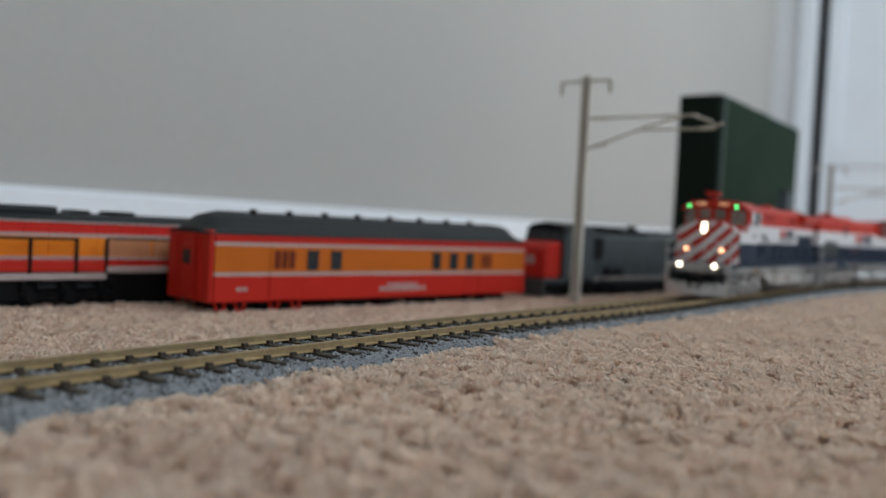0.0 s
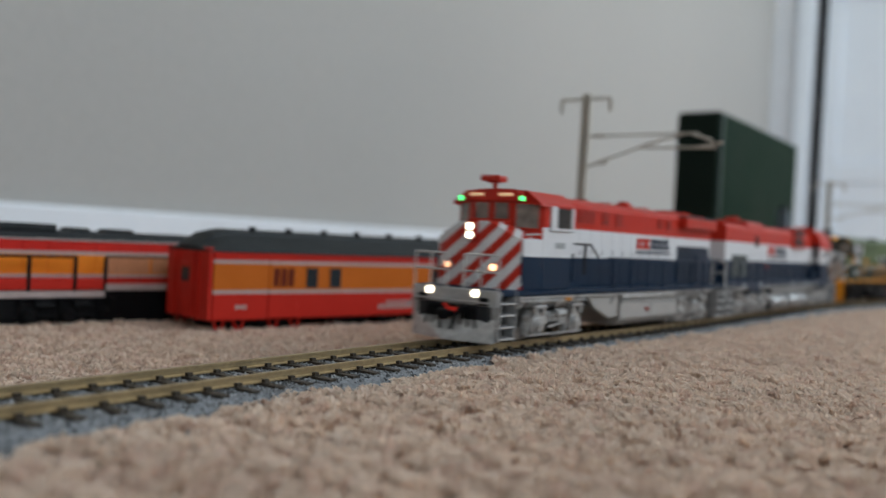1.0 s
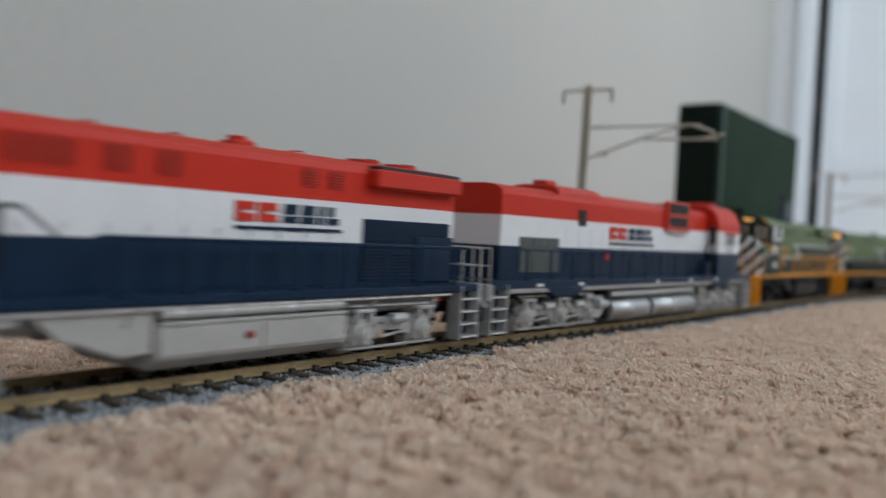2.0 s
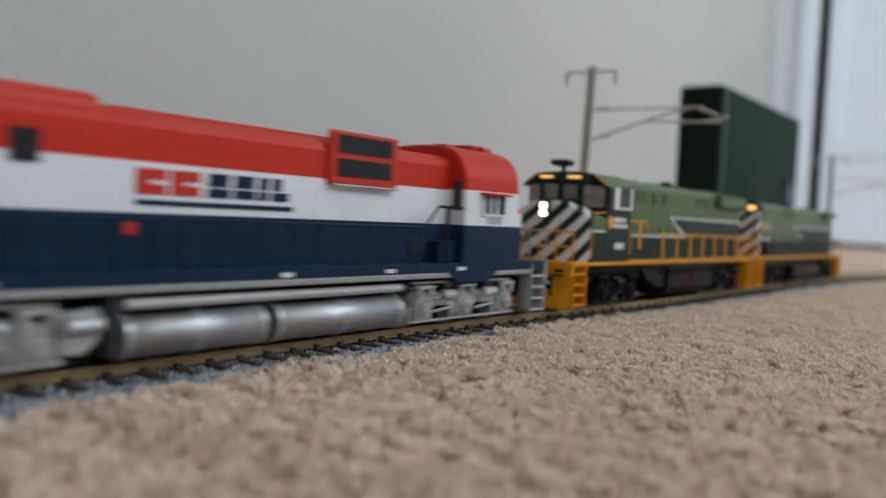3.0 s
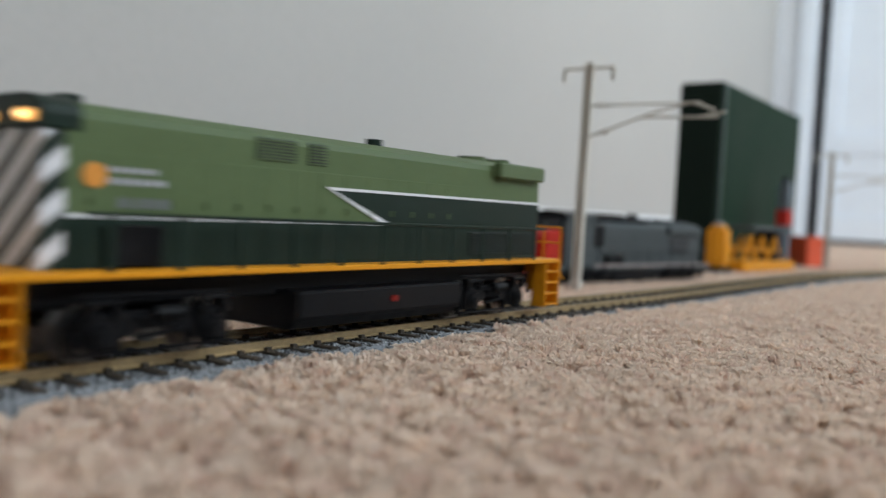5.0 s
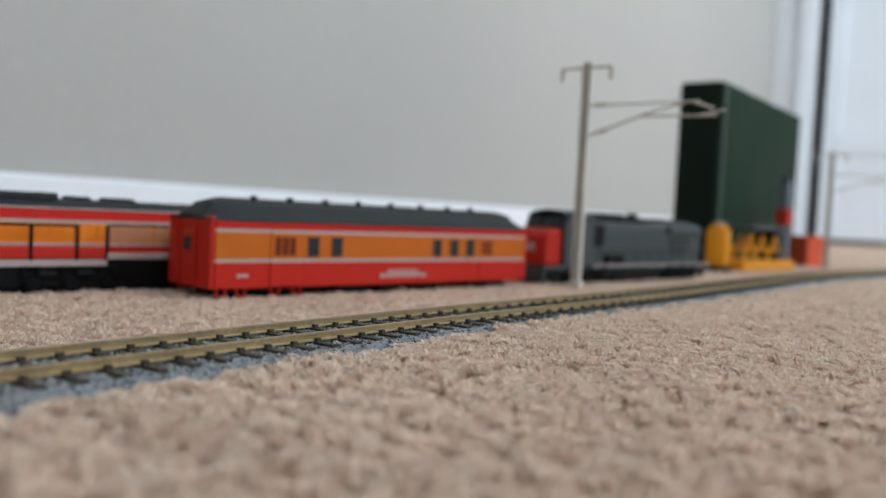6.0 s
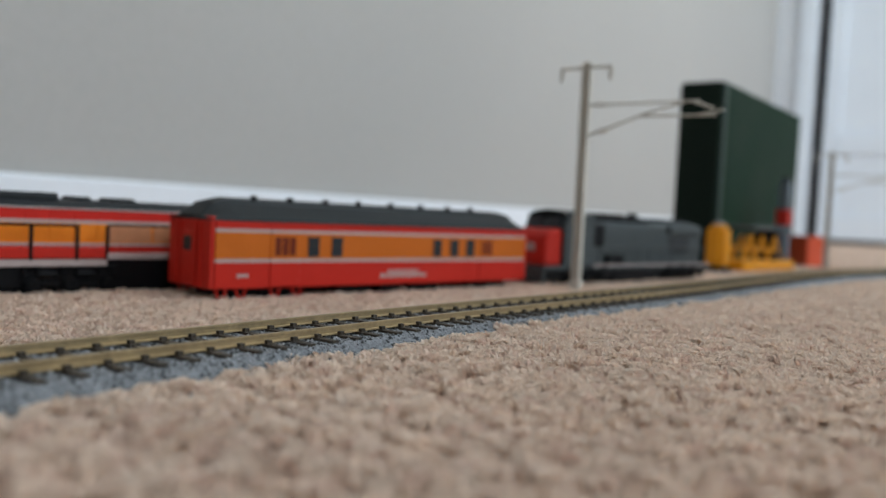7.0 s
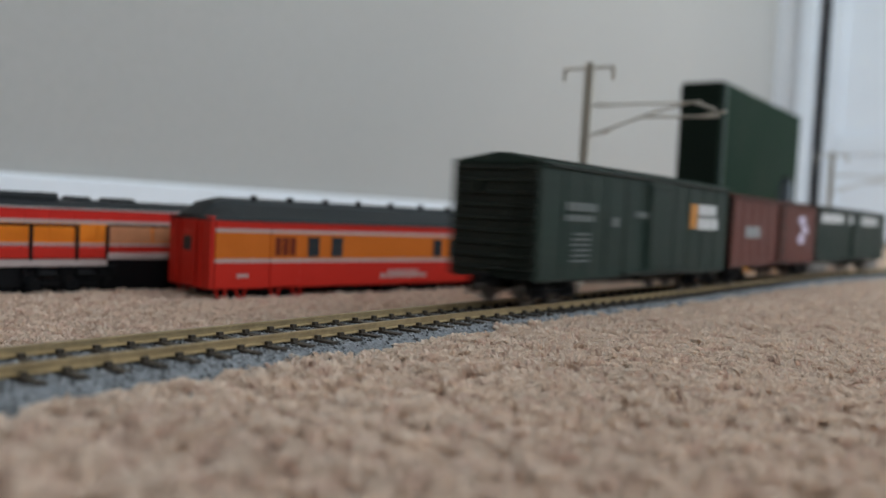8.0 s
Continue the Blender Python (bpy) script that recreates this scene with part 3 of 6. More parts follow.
def pilot(parent, s, end, material, plow):
    x0, x1 = sorted((s * (end - 1.6), s * end))
    bm = B(x0, x1, -17.2, 17.2, 12.2, 17.4, bevel=0.3)
    mp("pilot", bm, material, parent)
    bm = B(x0, x1, -14.5, -5, 6.0, 12.3, bevel=0.3)
    box(bm, x0, x1, 5, 14.5, 6.0, 12.3, bevel=0.3)
    # Dull silver pilots get dark panels, standing for the shade behind the hoses.
    mp("pilot_recess", bm, GRILLE if material is DULL_P else material, parent)
    if plow:
        bm = bmesh.new()
        for q in (-1, 1):
            v = [bm.verts.new(c) for c in ((s * (end + 3.8), 0, 0.9), (s * end, q * 16.5, 0.9), (s * (end - 0.6), q * 16.5, 8.2), (s * (end + 1.0), 0, 7.4),
                                           (s * (end + 2.9), 0, 0.9), (s * (end - 0.8), q * 16.2, 0.9), (s * (end - 1.2), q * 16.2, 8.2), (s * (end + 0.3), 0, 7.4))]
            for f in ((0, 1, 2, 3), (7, 6, 5, 4), (0, 4, 5, 1), (1, 5, 6, 2), (2, 6, 7, 3)):
                bm.faces.new([v[i] for i in f])
        bmesh.ops.recalc_face_normals(bm, faces=bm.faces)
        mp("snow_plow", bm, SILVER_P if material is DULL_P else material, parent)
    for q in (-1, 1):
        ya, yb = sorted((q * 10.5, q * 14.2))
        xa, xb = sorted((s * end, s * (end + 0.7)))
        mp("cable_socket", B(xa, xb, ya, yb, 12.6, 15.0, bevel=0.3), BLACK_P, parent)
        ya, yb = sorted((q * 4.2, q * 9.8))
        # Black block painted in for the darkness among the hoses.
        mp("hose_recess", B(xa - 0.2, xb - 0.3, ya, yb, 7.6, 11.6, bevel=0.2), BLACK_P, parent)
    for y in (-9.5, -6.8, -4.2, 4.2, 6.8, 9.5):
        bm = tube(bmesh.new(), (s * (end + 0.2), y, 12.5), (s * (end + 1.4), y, 9.5), 0.45, 6)
        tube(bm, (s * (end + 1.4), y, 9.6), (s * (end + 1.0), y * 1.05, 5.2), 0.42, 6)
        mp("air_hose", bm, BLACK_P, parent)
    for q in (-1, 1):
        bm = tube(bmesh.new(), (s * (end + 0.3), q * 3.2, 11.2), (s * (end + 2.6), q * 3.0, 8.2), 0.6, 6)
        tube(bm, (s * (end + 2.6), q * 3.0, 8.2), (s * (end + 3.4), q * 2.2, 4.4), 0.6, 6)
        mp("brake_hose", bm, BLACK_P, parent)
        mp("lift_lever", T((s * (end + 0.9), q * 15, 13.4), (s * (end + 1.2), q * 17.8, 10.4), 0.3, 6), material, parent)
    tb = tube(bmesh.new(), (s * (end + 0.8), -15, 13.4), (s * (end + 0.8), 15, 13.4), 0.32, 6)
    mp("uncoupling_bar", tb, material, parent)


def end_rail(parent, s, end, material):
    x = s * (end - 0.6)
    for y0, y1 in ((-16.8, -3.5), (3.5, 16.8)):
        ob = mp("end_railing", T((x, y0, 28.4), (x, y1, 28.4), 0.32, 6), material, parent)
        mp("lower_rail", T((x, y0, 23.0), (x, y1, 23.0), 0.3, 6), material, ob)
        for y in (y0, (y0 + y1) / 2, y1):
            mp("post", T((x, y, 17), (x, y, 28.4), 0.34, 6), material, ob)


def lamp(parent, name, c, r, axis, material, bezel):
    c = Vector(c)
    d = Vector(axis)
    bm = bmesh.new()
    tube(bm, c - d * 0.8, c + d * 0.25, r * 1.3, 14)
    ob = mp(name, bm, bezel, parent)
    bm = tube(bmesh.new(), c + d * 0.1, c + d * 0.55, r, 14)
    mp("lens", bm, material, ob, "lit lamp lens")


def slats(parent, name, x0, x1, z0, z1, y, s, count, material, back):
    """A louvred panel on a side: backing and separate slats in one mesh each."""
    ya, yb = sorted((s * (y - 0.3), s * (y + 0.15)))
    ob = mp(name, B(x0, x1, ya, yb, z0, z1), back, parent)
    bm = bmesh.new()
    step = (z1 - z0) / count
    for k in range(count):
        z = z0 + (k + 0.15) * step
        yc, yd = sorted((s * (y + 0.1), s * (y + 0.5)))
        box(bm, x0, x1, yc, yd, z, z + step * 0.5)
    mp("slats", bm, material, ob)
    return ob


def glyphs(parent, name, x0, x1, z0, z1, y, s, cells, material, lean=0.0):
    """Unreadable lettering as plain bars."""
    bm = bmesh.new()
    w = (x1 - x0) / cells
    ya, yb = sorted((s * (y + 0.02), s * (y + 0.14)))
    for k in range(cells):
        a, b2 = x0 + (k + 0.08) * w, x0 + (k + 0.86) * w
        d = -s * lean
        prism(bm, [(a, z0), (b2, z0), (b2 - d, z1), (a - d, z1)], ya, yb, "y")
    mp(name, bm, material, parent)


def hood_profile(w, z0, z1, flat=0.72, drop=3.6):
    return [(-w, z0), (-w, z1 - drop), (-w * 0.96, z1 - drop * 0.55), (-w * flat, z1 - drop * 0.12), (-w * 0.4, z1), (w * 0.4, z1), (w * flat, z1 - drop * 0.12), (w * 0.96, z1 - drop * 0.55), (w, z1 - drop), (w, z0)]


def roof_fans(parent, places, z, material):
    for x in places:
        bm = tube(bmesh.new(), (x, 0, z - 0.3), (x, 0, z + 1.0), 5.0, 20)
        ob = mp("fan_housing", bm, material, parent)
        bm = bmesh.new()
        for a in range(8):
            d = Vector((math.cos(a * math.pi / 8), math.sin(a * math.pi / 8), 0)) * 4.4
            tube(bm, Vector((x, 0, z + 1.1)) - d, Vector((x, 0, z + 1.1)) + d, 0.18, 4)
        mp("fan_grille", bm, GRILLE, ob)


def horn(parent, x, z, material):
    bm = tube(bmesh.new(), (x, 0, z - 1.2), (x, 0, z + 2.2), 0.9, 8)
    box(bm, x - 1.6, x + 1.6, -3.0, 3.0, z + 1.6, z + 2.9, bevel=0.3)
    ob = mp("horn", bm, material, parent)
    for y, d in ((-2.6, 1), (0, 1), (2.6, 1), (-1.3, -1), (1.3, -1)):
        mp("trumpet", T((x - d * 0.5, y, z + 3.0), (x + d * 3.4, y, z + 3.0), 0.45, 8, 1.25), material, ob)


def side_rail(parent, xs, material, z=28.2, low=17.4):
    for s in (-1, 1):
        for x in xs:
            bm = B(x - 0.75, x + 0.75, min(s * 17.0, s * 17.5), max(s * 17.0, s * 17.5), low, z, bevel=0.1)
            mp("stanchion", bm, material, parent)
        bm = tube(bmesh.new(), (xs[0] + 5, s * 17.3, z + 0.5), (xs[-1] - 6, s * 17.3, z), 0.42, 6)
        mp("handrail", bm, material, parent)


def tee_rail(parent, material, x0=53.0, x1=41.0, z=33.4, post=45.0, end=(34.5, 28.6)):
    for s in (-1, 1):
        bm = tube(bmesh.new(), (x0, s * 17.3, z), (x1, s * 17.3, z), 0.4, 6)
        tube(bm, (x1, s * 17.3, z), (end[0], s * 17.3, end[1]), 0.36, 6)
        box(bm, post - 0.9, post + 0.9, min(s * 17.0, s * 17.5), max(s * 17.0, s * 17.5), 22.5, z, bevel=0.1)
        mp("cab_handrail", bm, material, parent)


def windows_of_cab(o, trim, frame_mat):
    """Windscreen panes, corner panes and side windows of the wide cab."""
    def pane(name, p, q, z0, z1, inset=0.0):
        p, q = Vector((*p, 0)), Vector((*q, 0))
        d = (q - p).normalized()
        n = Vector((d.y, -d.x, 0))
        if n.x < -0.2 or (abs(n.x) <= 0.2 and n.y * p.y < 0):
            n = -n
        bm = bmesh.new()
        a, b2 = p + d * 0.4, q - d * 0.4
        vs = [bm.verts.new(v) for v in (a + Vector((0, 0, z0)) + n * 0.3, b2 + Vector((0, 0, z0)) + n * 0.3, b2 + Vector((0, 0, z1)) + n * 0.3, a + Vector((0, 0, z1)) + n * 0.3,
                                        a + Vector((0, 0, z0)) - n * 0.4, b2 + Vector((0, 0, z0)) - n * 0.4, b2 + Vector((0, 0, z1)) - n * 0.4, a + Vector((0, 0, z1)) - n * 0.4)]
        for f in ((0, 1, 2, 3), (7, 6, 5, 4), (0, 4, 5, 1), (1, 5, 6, 2), (2, 6, 7, 3), (3, 7, 4, 0)):
            bm.faces.new([vs[i] for i in f])
        bmesh.ops.recalc_face_normals(bm, faces=bm.faces)
        ob = mp(name, bm, SCREEN, o)
        bm = bmesh.new()
        for u, v in ((a, b2),):
            for z in (z0, z1):
                tube(bm, u + Vector((0, 0, z)) + n * 0.35, v + Vector((0, 0, z)) + n * 0.35, 0.28, 4)
            for w in (u, v):
                tube(bm, w + Vector((0, 0, z0)) + n * 0.35, w + Vector((0, 0, z1)) + n * 0.35, 0.28, 4)
        mp("frame", bm, frame_mat, ob)
    pane("windscreen", (79.6, 0.6), (79.6, 7.6), 40.0, 46.3)
    pane("windscreen", (79.6, -7.6), (79.6, -0.6), 40.0, 46.3)
    pane("corner_window", (79.6, 9.0), (75.0, 16.6), 37.6, 46.0)
    pane("corner_window", (75.0, -16.6), (79.6, -9.0), 37.6, 46.0)
    for s in (-1, 1):
        ya, yb = sorted((s * 17.3, s * 17.95))
        ob = mp("side_window", B(57.0, 67.4, ya, yb, 38.4, 45.0), INSIDE, o)
        bm = bmesh.new()
        ya, yb = sorted((s * 17.4, s * 18.3))
        for a, b2 in ((55.4, 57.2), (66.8, 70.6)):
            box(bm, a, b2, ya, yb, 38.0, 45.6, bevel=0.15)
        box(bm, 55.4, 70.6, ya, yb, 37.3, 38.2, bevel=0.15)
        mp("window_frame", bm, trim, ob)


def wide_cab_diesel(scheme, label):
    """Four-axle model diesel with a full-width cab and a striped nose; 198 mm long, front at +x."""
    k = scheme
    o = thing("diesel_locomotive", label, "locomotive", "diesel locomotives of the moving train")
    mp("sill", B(-97.5, 97.5, -17.4, 17.4, k["sill_z"], 17.6, bevel=0.25), k["sill"], o)
    mp("underframe", B(-88, 90, -9.5, 9.5, 10.2, k["sill_z"] + 0.2, bevel=0.5), k["under"], o)
    tank = [(-16.6, 11.6), (-16.6, 5.0), (-13.0, 2.2), (13.0, 2.2), (16.6, 5.0), (16.6, 11.6)]
    ob = mp("fuel_tank", P(tank, -41, 13, "x", bevel=0.6), k["tank"], o)
    mp("fuel_cap", T((-10, 16.2, 8.5), (-10, 17.3, 8.5), 0.9, 10), BOX_MARK_RED, ob, "red fuel filler cap")
    for s in (-1, 1):
        mp("tank_ledge", B(-40.5, 12.5, min(s * 14, s * 16.9), max(s * 14, s * 16.9), 11.4, 12.2, bevel=0.2), k["tank"], ob)
        mp("tank_seam", B(-14.6, -13.9, min(s * 16.4, s * 16.9), max(s * 16.4, s * 16.9), 5.2, 11.4), k["tank"], ob)
        # equipment plate with a raked front between bogie and tank
        ya, yb = sorted((s * 13.6, s * 15.4))
        mp("equipment_plate", P([(13.2, 15.6), (13.2, 6.2), (20.0, 5.6), (33.0, 10.2), (39.0, 15.6)], ya, yb, "y", bevel=0.3), k["tank"], o)
        ob = mp("air_reservoir", T((-40, s * 15.4, 13.8), (12, s * 15.4, 13.8), 1.2, 12), k["tank"], o)
        for x in (-36, -22, -4, 8):
            mp("strap", T((x - 0.4, s * 15.4, 13.8), (x + 0.4, s * 15.4, 13.8), 1.4, 12), k["pipe"], ob)
        bm = tube(bmesh.new(), (-84, s * 16.4, 14.9), (86, s * 16.4, 14.9), 0.45, 6)
        tube(bm, (40, s * 16.0, 13.4), (84, s * 16.0, 13.9), 0.4, 6)
        for x in (-78, -52, 18, 46, 58, 70, 82):
            tube(bm, (x, s * 16.2, 15.6), (x + 1.5, s * 15.6, 11.5), 0.38, 6)
        mp("pipe", bm, k["pipe"], o)
        # Block added among the pipes; gold on the lead stands for yellowish glints.
        mp("brass_valve", B(52, 55.5, min(s * 15.6, s * 17.0), max(s * 15.6, s * 17.0), 13.2, 14.8, bevel=0.4), GOLD if k["ditch"] else BLACK_P, o)
    for xc in (60, -60):
        truck(o, xc, (-12.5, 12.5), k["truck"])
    pilot(o, 1, 99, k["pilot"], k["plow"])
    pilot(o, -1, 99, k["pilot"], False)
    for s in (-1, 1):
        step_block(o, 88.2, 97.6, s, k["pilot"], back=k["step_gap_shade"], bright=k["tread"])
        step_block(o, -97.6, -88.2, s, k["pilot"], back=k["step_gap_shade"], bright=k["tread"])
    coupler(o, 99, 1)
    coupler(o, -99, -1)
    end_rail(o, 1, 99, k["rail"])
    end_rail(o, -1, 99, k["rail"])
    # long hood
    mp("hood", P(hood_profile(11.5, 17.5, 50.2), -90.5, 55.5, "x"), k["hood"], o)
    for s in (-1, 1):
        ya, yb = sorted((s * 11.2, s * 15.0))
        mp("radiator_overhang", B(-89.5, -52, ya, yb, 43.2, 48.0, bevel=0.5), k["overhang"], o)
        yc, yd = sorted((s * 9.0, s * 14.6))
        mp("radiator_screen", B(-88.6, -53, yc, yd, 47.9, 48.9, bevel=0.15), GRILLE, o, "dark radiator screen")
        slats(o, "louvre_panel", 28.5, 41.5, 41.2, 46.2, 11.45, s, 7, k["upper"], k["vent"])
        for a in (17.0, 5.5):
            slats(o, "louvre_panel", a, a + 5.6, 41.2, 46.2, 11.45, s, 7, k["upper"], k["vent"])
        for a in (-33.5, -42.5):
            slats(o, "louvre_panel", a, a + 5.0, 41.8, 46.0, 11.45, s, 6, k["upper"], k["vent"])
        slats(o, "louvre_panel", -88.5, -50.5, 19.0, 35.0, 11.45, s, 17, k["lower"], k["low_vent"])
        slats(o, "louvre_panel", 42.0, 52.0, 20.4, 23.6, 11.45, s, 5, k["lower"], k["low_vent"])
        # hood doors
        for a in np.arange(-46, 40, 8.6):
            ya, yb = sorted((s * 11.4, s * 11.60))
            ob = mp("hood_door", B(a, a + 8.2, ya, yb, 18.2, 39.6, bevel=0.1), k["hood"], o)
            ya, yb = sorted((s * 11.6, s * 12.1))
            mp("door_latch", B(a + 6.8, a + 7.3, ya, yb, 29.6, 31.2), k["hood"], ob)
    bm = bmesh.new()
    tube(bm, (-18, 0, 49), (-18, 0, 52.6), 2.4, 12)
    box(bm, -21, -15, -3.2, 3.2, 49.0, 51.6, bevel=0.4)
    mp("exhaust_stack", bm, k["stack"], o)
    roof_fans(o, (-62, -78), 50.2, k["roof_part"])
    for x in (40, 20, 0, -36):
        bm = bmesh.new()
        tube(bm, (x, -3, 49.6), (x, -3, 51.0), 0.25, 5)
        tube(bm, (x, 3, 49.6), (x, 3, 51.0), 0.25, 5)
        tube(bm, (x, -3, 51.0), (x, 3, 51.0), 0.25, 5)
        mp("lifting_eye", bm, k["roof_part"], o)
    # cab and nose
    cab = bmesh.new()
    prism(cab, [(55, -17.5), (74.6, -17.5), (74.6, 17.5), (55, 17.5)], 17.5, 38.4, "z", bevel=0.3)
    prism(cab, [(74.5, -17.5), (86, -17.5), (86, 17.5), (74.5, 17.5)], 17.5, 34.2, "z", bevel=0.3)
    mp("cab", cab, k["cab"], o)
    up = bmesh.new()
    prism(up, [(55, -17.5), (74, -17.5), (79.6, -8.4), (79.6, 8.4), (74, 17.5), (55, 17.5)], 38.3, 46.6, "z", bevel=0.25)
    prism(up, [(73.0, -17.3), (74.9, -17.3), (80.0, -8.8), (80.0, 8.8), (74.9, 17.3), (73.0, 17.3)], 34.0, 38.5, "z", bevel=0.2)
    mp("cab_upper", up, k["cab_up"], o)
    roof = bmesh.new()
    prism(roof, [(-18.2, 45.2), (-17.9, 46.2), (-12.4, 50.2), (-5, 50.9), (5, 50.9), (12.4, 50.2), (17.9, 46.2), (18.2, 45.2), (12, 46.2), (-12, 46.2)], 54.5, 75.6, "x")
    mp("cab_roof", roof, k["roof_main"], o)
    roof = bmesh.new()
    prism(roof, [(-18.2, 45.2), (-17.9, 46.2), (-12.4, 50.2), (-5, 50.9), (5, 50.9), (12.4, 50.2), (17.9, 46.2), (18.2, 45.2), (12, 46.2), (-12, 46.2)], 75.6, 77.5, "x")
    for q in (-1, 1):
        tube(roof, (66.5, q * 18.1, 45.7), (55, q * 18.1, 45.7), 0.3, 5)
    prism(roof, [(-11.8, 46.4), (-11.4, 49.8), (-5, 50.6), (5, 50.6), (11.4, 49.8), (11.8, 46.4)], 77.4, 80.6, "x", bevel=0.4)
    mp("roof_brow", roof, k["cab_roof"], o)
    nose = bmesh.new()
    plan = [(85.9, -17.4), (88.8, -14.0), (90.3, -7.0), (90.6, 0), (90.3, 7.0), (88.8, 14.0), (85.9, 17.4)]
    tops = (33.8, 35.4, 39.0, 39.3, 39.0, 35.4, 33.8)
    lo = [nose.verts.new((x, y, 17.6)) for x, y in plan]
    hi = [nose.verts.new((x - (1.2 if 0 < i < 6 else 0), y * 0.965, tops[i])) for i, (x, y) in enumerate(plan)]
    back = [nose.verts.new((79, y * 0.965, z + 0.6)) for (x, y), z in zip(plan, tops)]
    for i in range(6):
        nose.faces.new((lo[i], lo[i + 1], hi[i + 1], hi[i]))
        nose.faces.new((hi[i], hi[i + 1], back[i + 1], back[i]))
    bmesh.ops.recalc_face_normals(nose, faces=nose.faces)
    mp("nose", nose, k["nose"], o, k["nose_label"])
    # nose top and the slope below the windscreens
    wed = bmesh.new()
    prism(wed, [(74.5, 38.4), (84.6, 38.5), (79.9, 40.6), (74.5, 40.6)], -8.6, 8.6, "y", bevel=0.3)
    mp("windscreen_base", wed, k["cab_roof"], o)
    mp("nose_door", B(90.0, 90.9, -3.6, 3.6, 18.4, 32.0, bevel=0.3), k["nose"], o)
    windows_of_cab(o, k["trim"], k["cab_roof"])
    # lamps
    bm = B(89.0, 91.4, -1.7, 1.7, 33.0, 39.0, bevel=0.6)
    mp("headlight_housing", bm, k["nose_dark"], o)
    lamp(o, "headlight", (91.6, 0, 37.4), 1.15, (1, 0, 0), LAMP_W, CHROME)
    lamp(o, "headlight", (91.6, 0, 34.6), 1.15, (1, 0, 0), LAMP_W, CHROME)
    for y in (-9.2, 9.2):
        if k["ditch"]:
            lamp(o, "ditch_light", (90.6, y, 24.4), 1.1, (0.95, 0.3 * (1 if y > 0 else -1), 0), LAMP_O, CHROME)
            lamp(o, "pilot_light", (99.4, y, 16.2), 1.15, (1, 0, 0), LAMP_W, SILVER_P)
        mp("number_board", B(80.2, 81.2, min(y * 0.35, y * 0.95), max(y * 0.35, y * 0.95), 48.2, 49.2, bevel=0.2), LAMP_D if k["green"] else LAMP_A, o, "lit amber number board")
    for y in (-13.0, 13.0):
        if k["green"]:
            lamp(o, "class_light", (80.4, y * 0.97, 47.4), 0.85, (1, 0, 0), LAMP_G, k["cab_roof"])
    horn(o, 78.5, 51.2, k["horn"])
    for s in (-1, 1):
        mp("grab_iron", T((76.0, s * 17.2, 35.9), (84, s * 16.6, 35.4), 0.35, 5), k["rail"], o)
        mp("roof_gutter", T((77.8, s * 12.2, 50.2), (77.8, s * 18.0, 46.0), 0.3, 5), k["gutter"], o)
        mp("grab_iron", T((86.4, s * 17.6, 20), (86.4, s * 17.6, 29), 0.3, 5), k["latch"], o)
        mp("grab_iron", T((54.4, s * 17.6, 20), (54.4, s * 17.6, 30), 0.3, 5), k["latch"], o)
    tee_rail(o, k["tee"])
    side_rail(o, [21.8 - 15.2 * i for i in range(8)], k["rails"])
    return o


RAIL_SCHEME = dict(
    sill=NAVY_P, sill_z=15.6, under=DULL_P, tank=PALE_P, pipe=SILVER_P, step_gap_shade=BLACK_P, tread=SILVER_P, roof_main=RED_P, gutter=RED_P, truck=TRUCK_P, pilot=DULL_P, plow=True, rail=SILVER_P,
    hood=bands("tricolour_hood", [(28.4, C_NAVY), (38.8, C_WHITE), (99, C_RED)]), overhang=RED_P, upper=RED_P, lower=NAVY_P, latch=NAVY_P,
    stack=RED_P, roof_part=RED_P, cab=bands("tricolour_cab", [(28.4, C_NAVY), (99, C_WHITE)]), cab_up=RED_P, cab_roof=RED_P,
    nose=striped("nose_stripes_red", C_RED, C_WHITE, 7.8, 0.8), nose_label="red nose with white diagonal stripes", nose_dark=RED_P, trim=WHITE_P, ditch=True, green=True,
    horn=RED_P, tee=BLACK_P, rails=NAVY_P, vent=mat("red_vent", (0.16, 0.012, 0.008), 0.5), low_vent=NAVY_P)
GREEN_SCHEME = dict(
    sill=YELLOW_P, sill_z=16.2, under=BLACK_P, tank=BLACK_P, pipe=BLACK_P, step_gap_shade=None, tread=None, roof_main=LIGHT_P, gutter=YELLOW_P, truck=BLACK_P, pilot=YELLOW_P, plow=True, rail=YELLOW_P,
    hood=bands("two_green_hood", [(27.2, C_DARK), (27.9, C_WHITE), (99, C_LIGHT)]), overhang=LIGHT_P, upper=LIGHT_P, lower=DARK_P, latch=YELLOW_P,
    stack=DARK_P, roof_part=LIGHT_P, cab=bands("two_green_cab", [(28.6, C_DARK), (29.2, C_WHITE), (99, C_LIGHT)]), cab_up=DARK_P, cab_roof=DARK_P,
    nose=striped("nose_stripes_green", C_DARK, C_WHITE, 7.8, 0.8), nose_label="dark green nose with white diagonal stripes", nose_dark=DARK_P, trim=WHITE_P, ditch=False, green=False,
    horn=BLACK_P, tee=YELLOW_P, rails=YELLOW_P, vent=mat("green_vent", (0.03, 0.05, 0.02), 0.5), low_vent=BLACK_P)


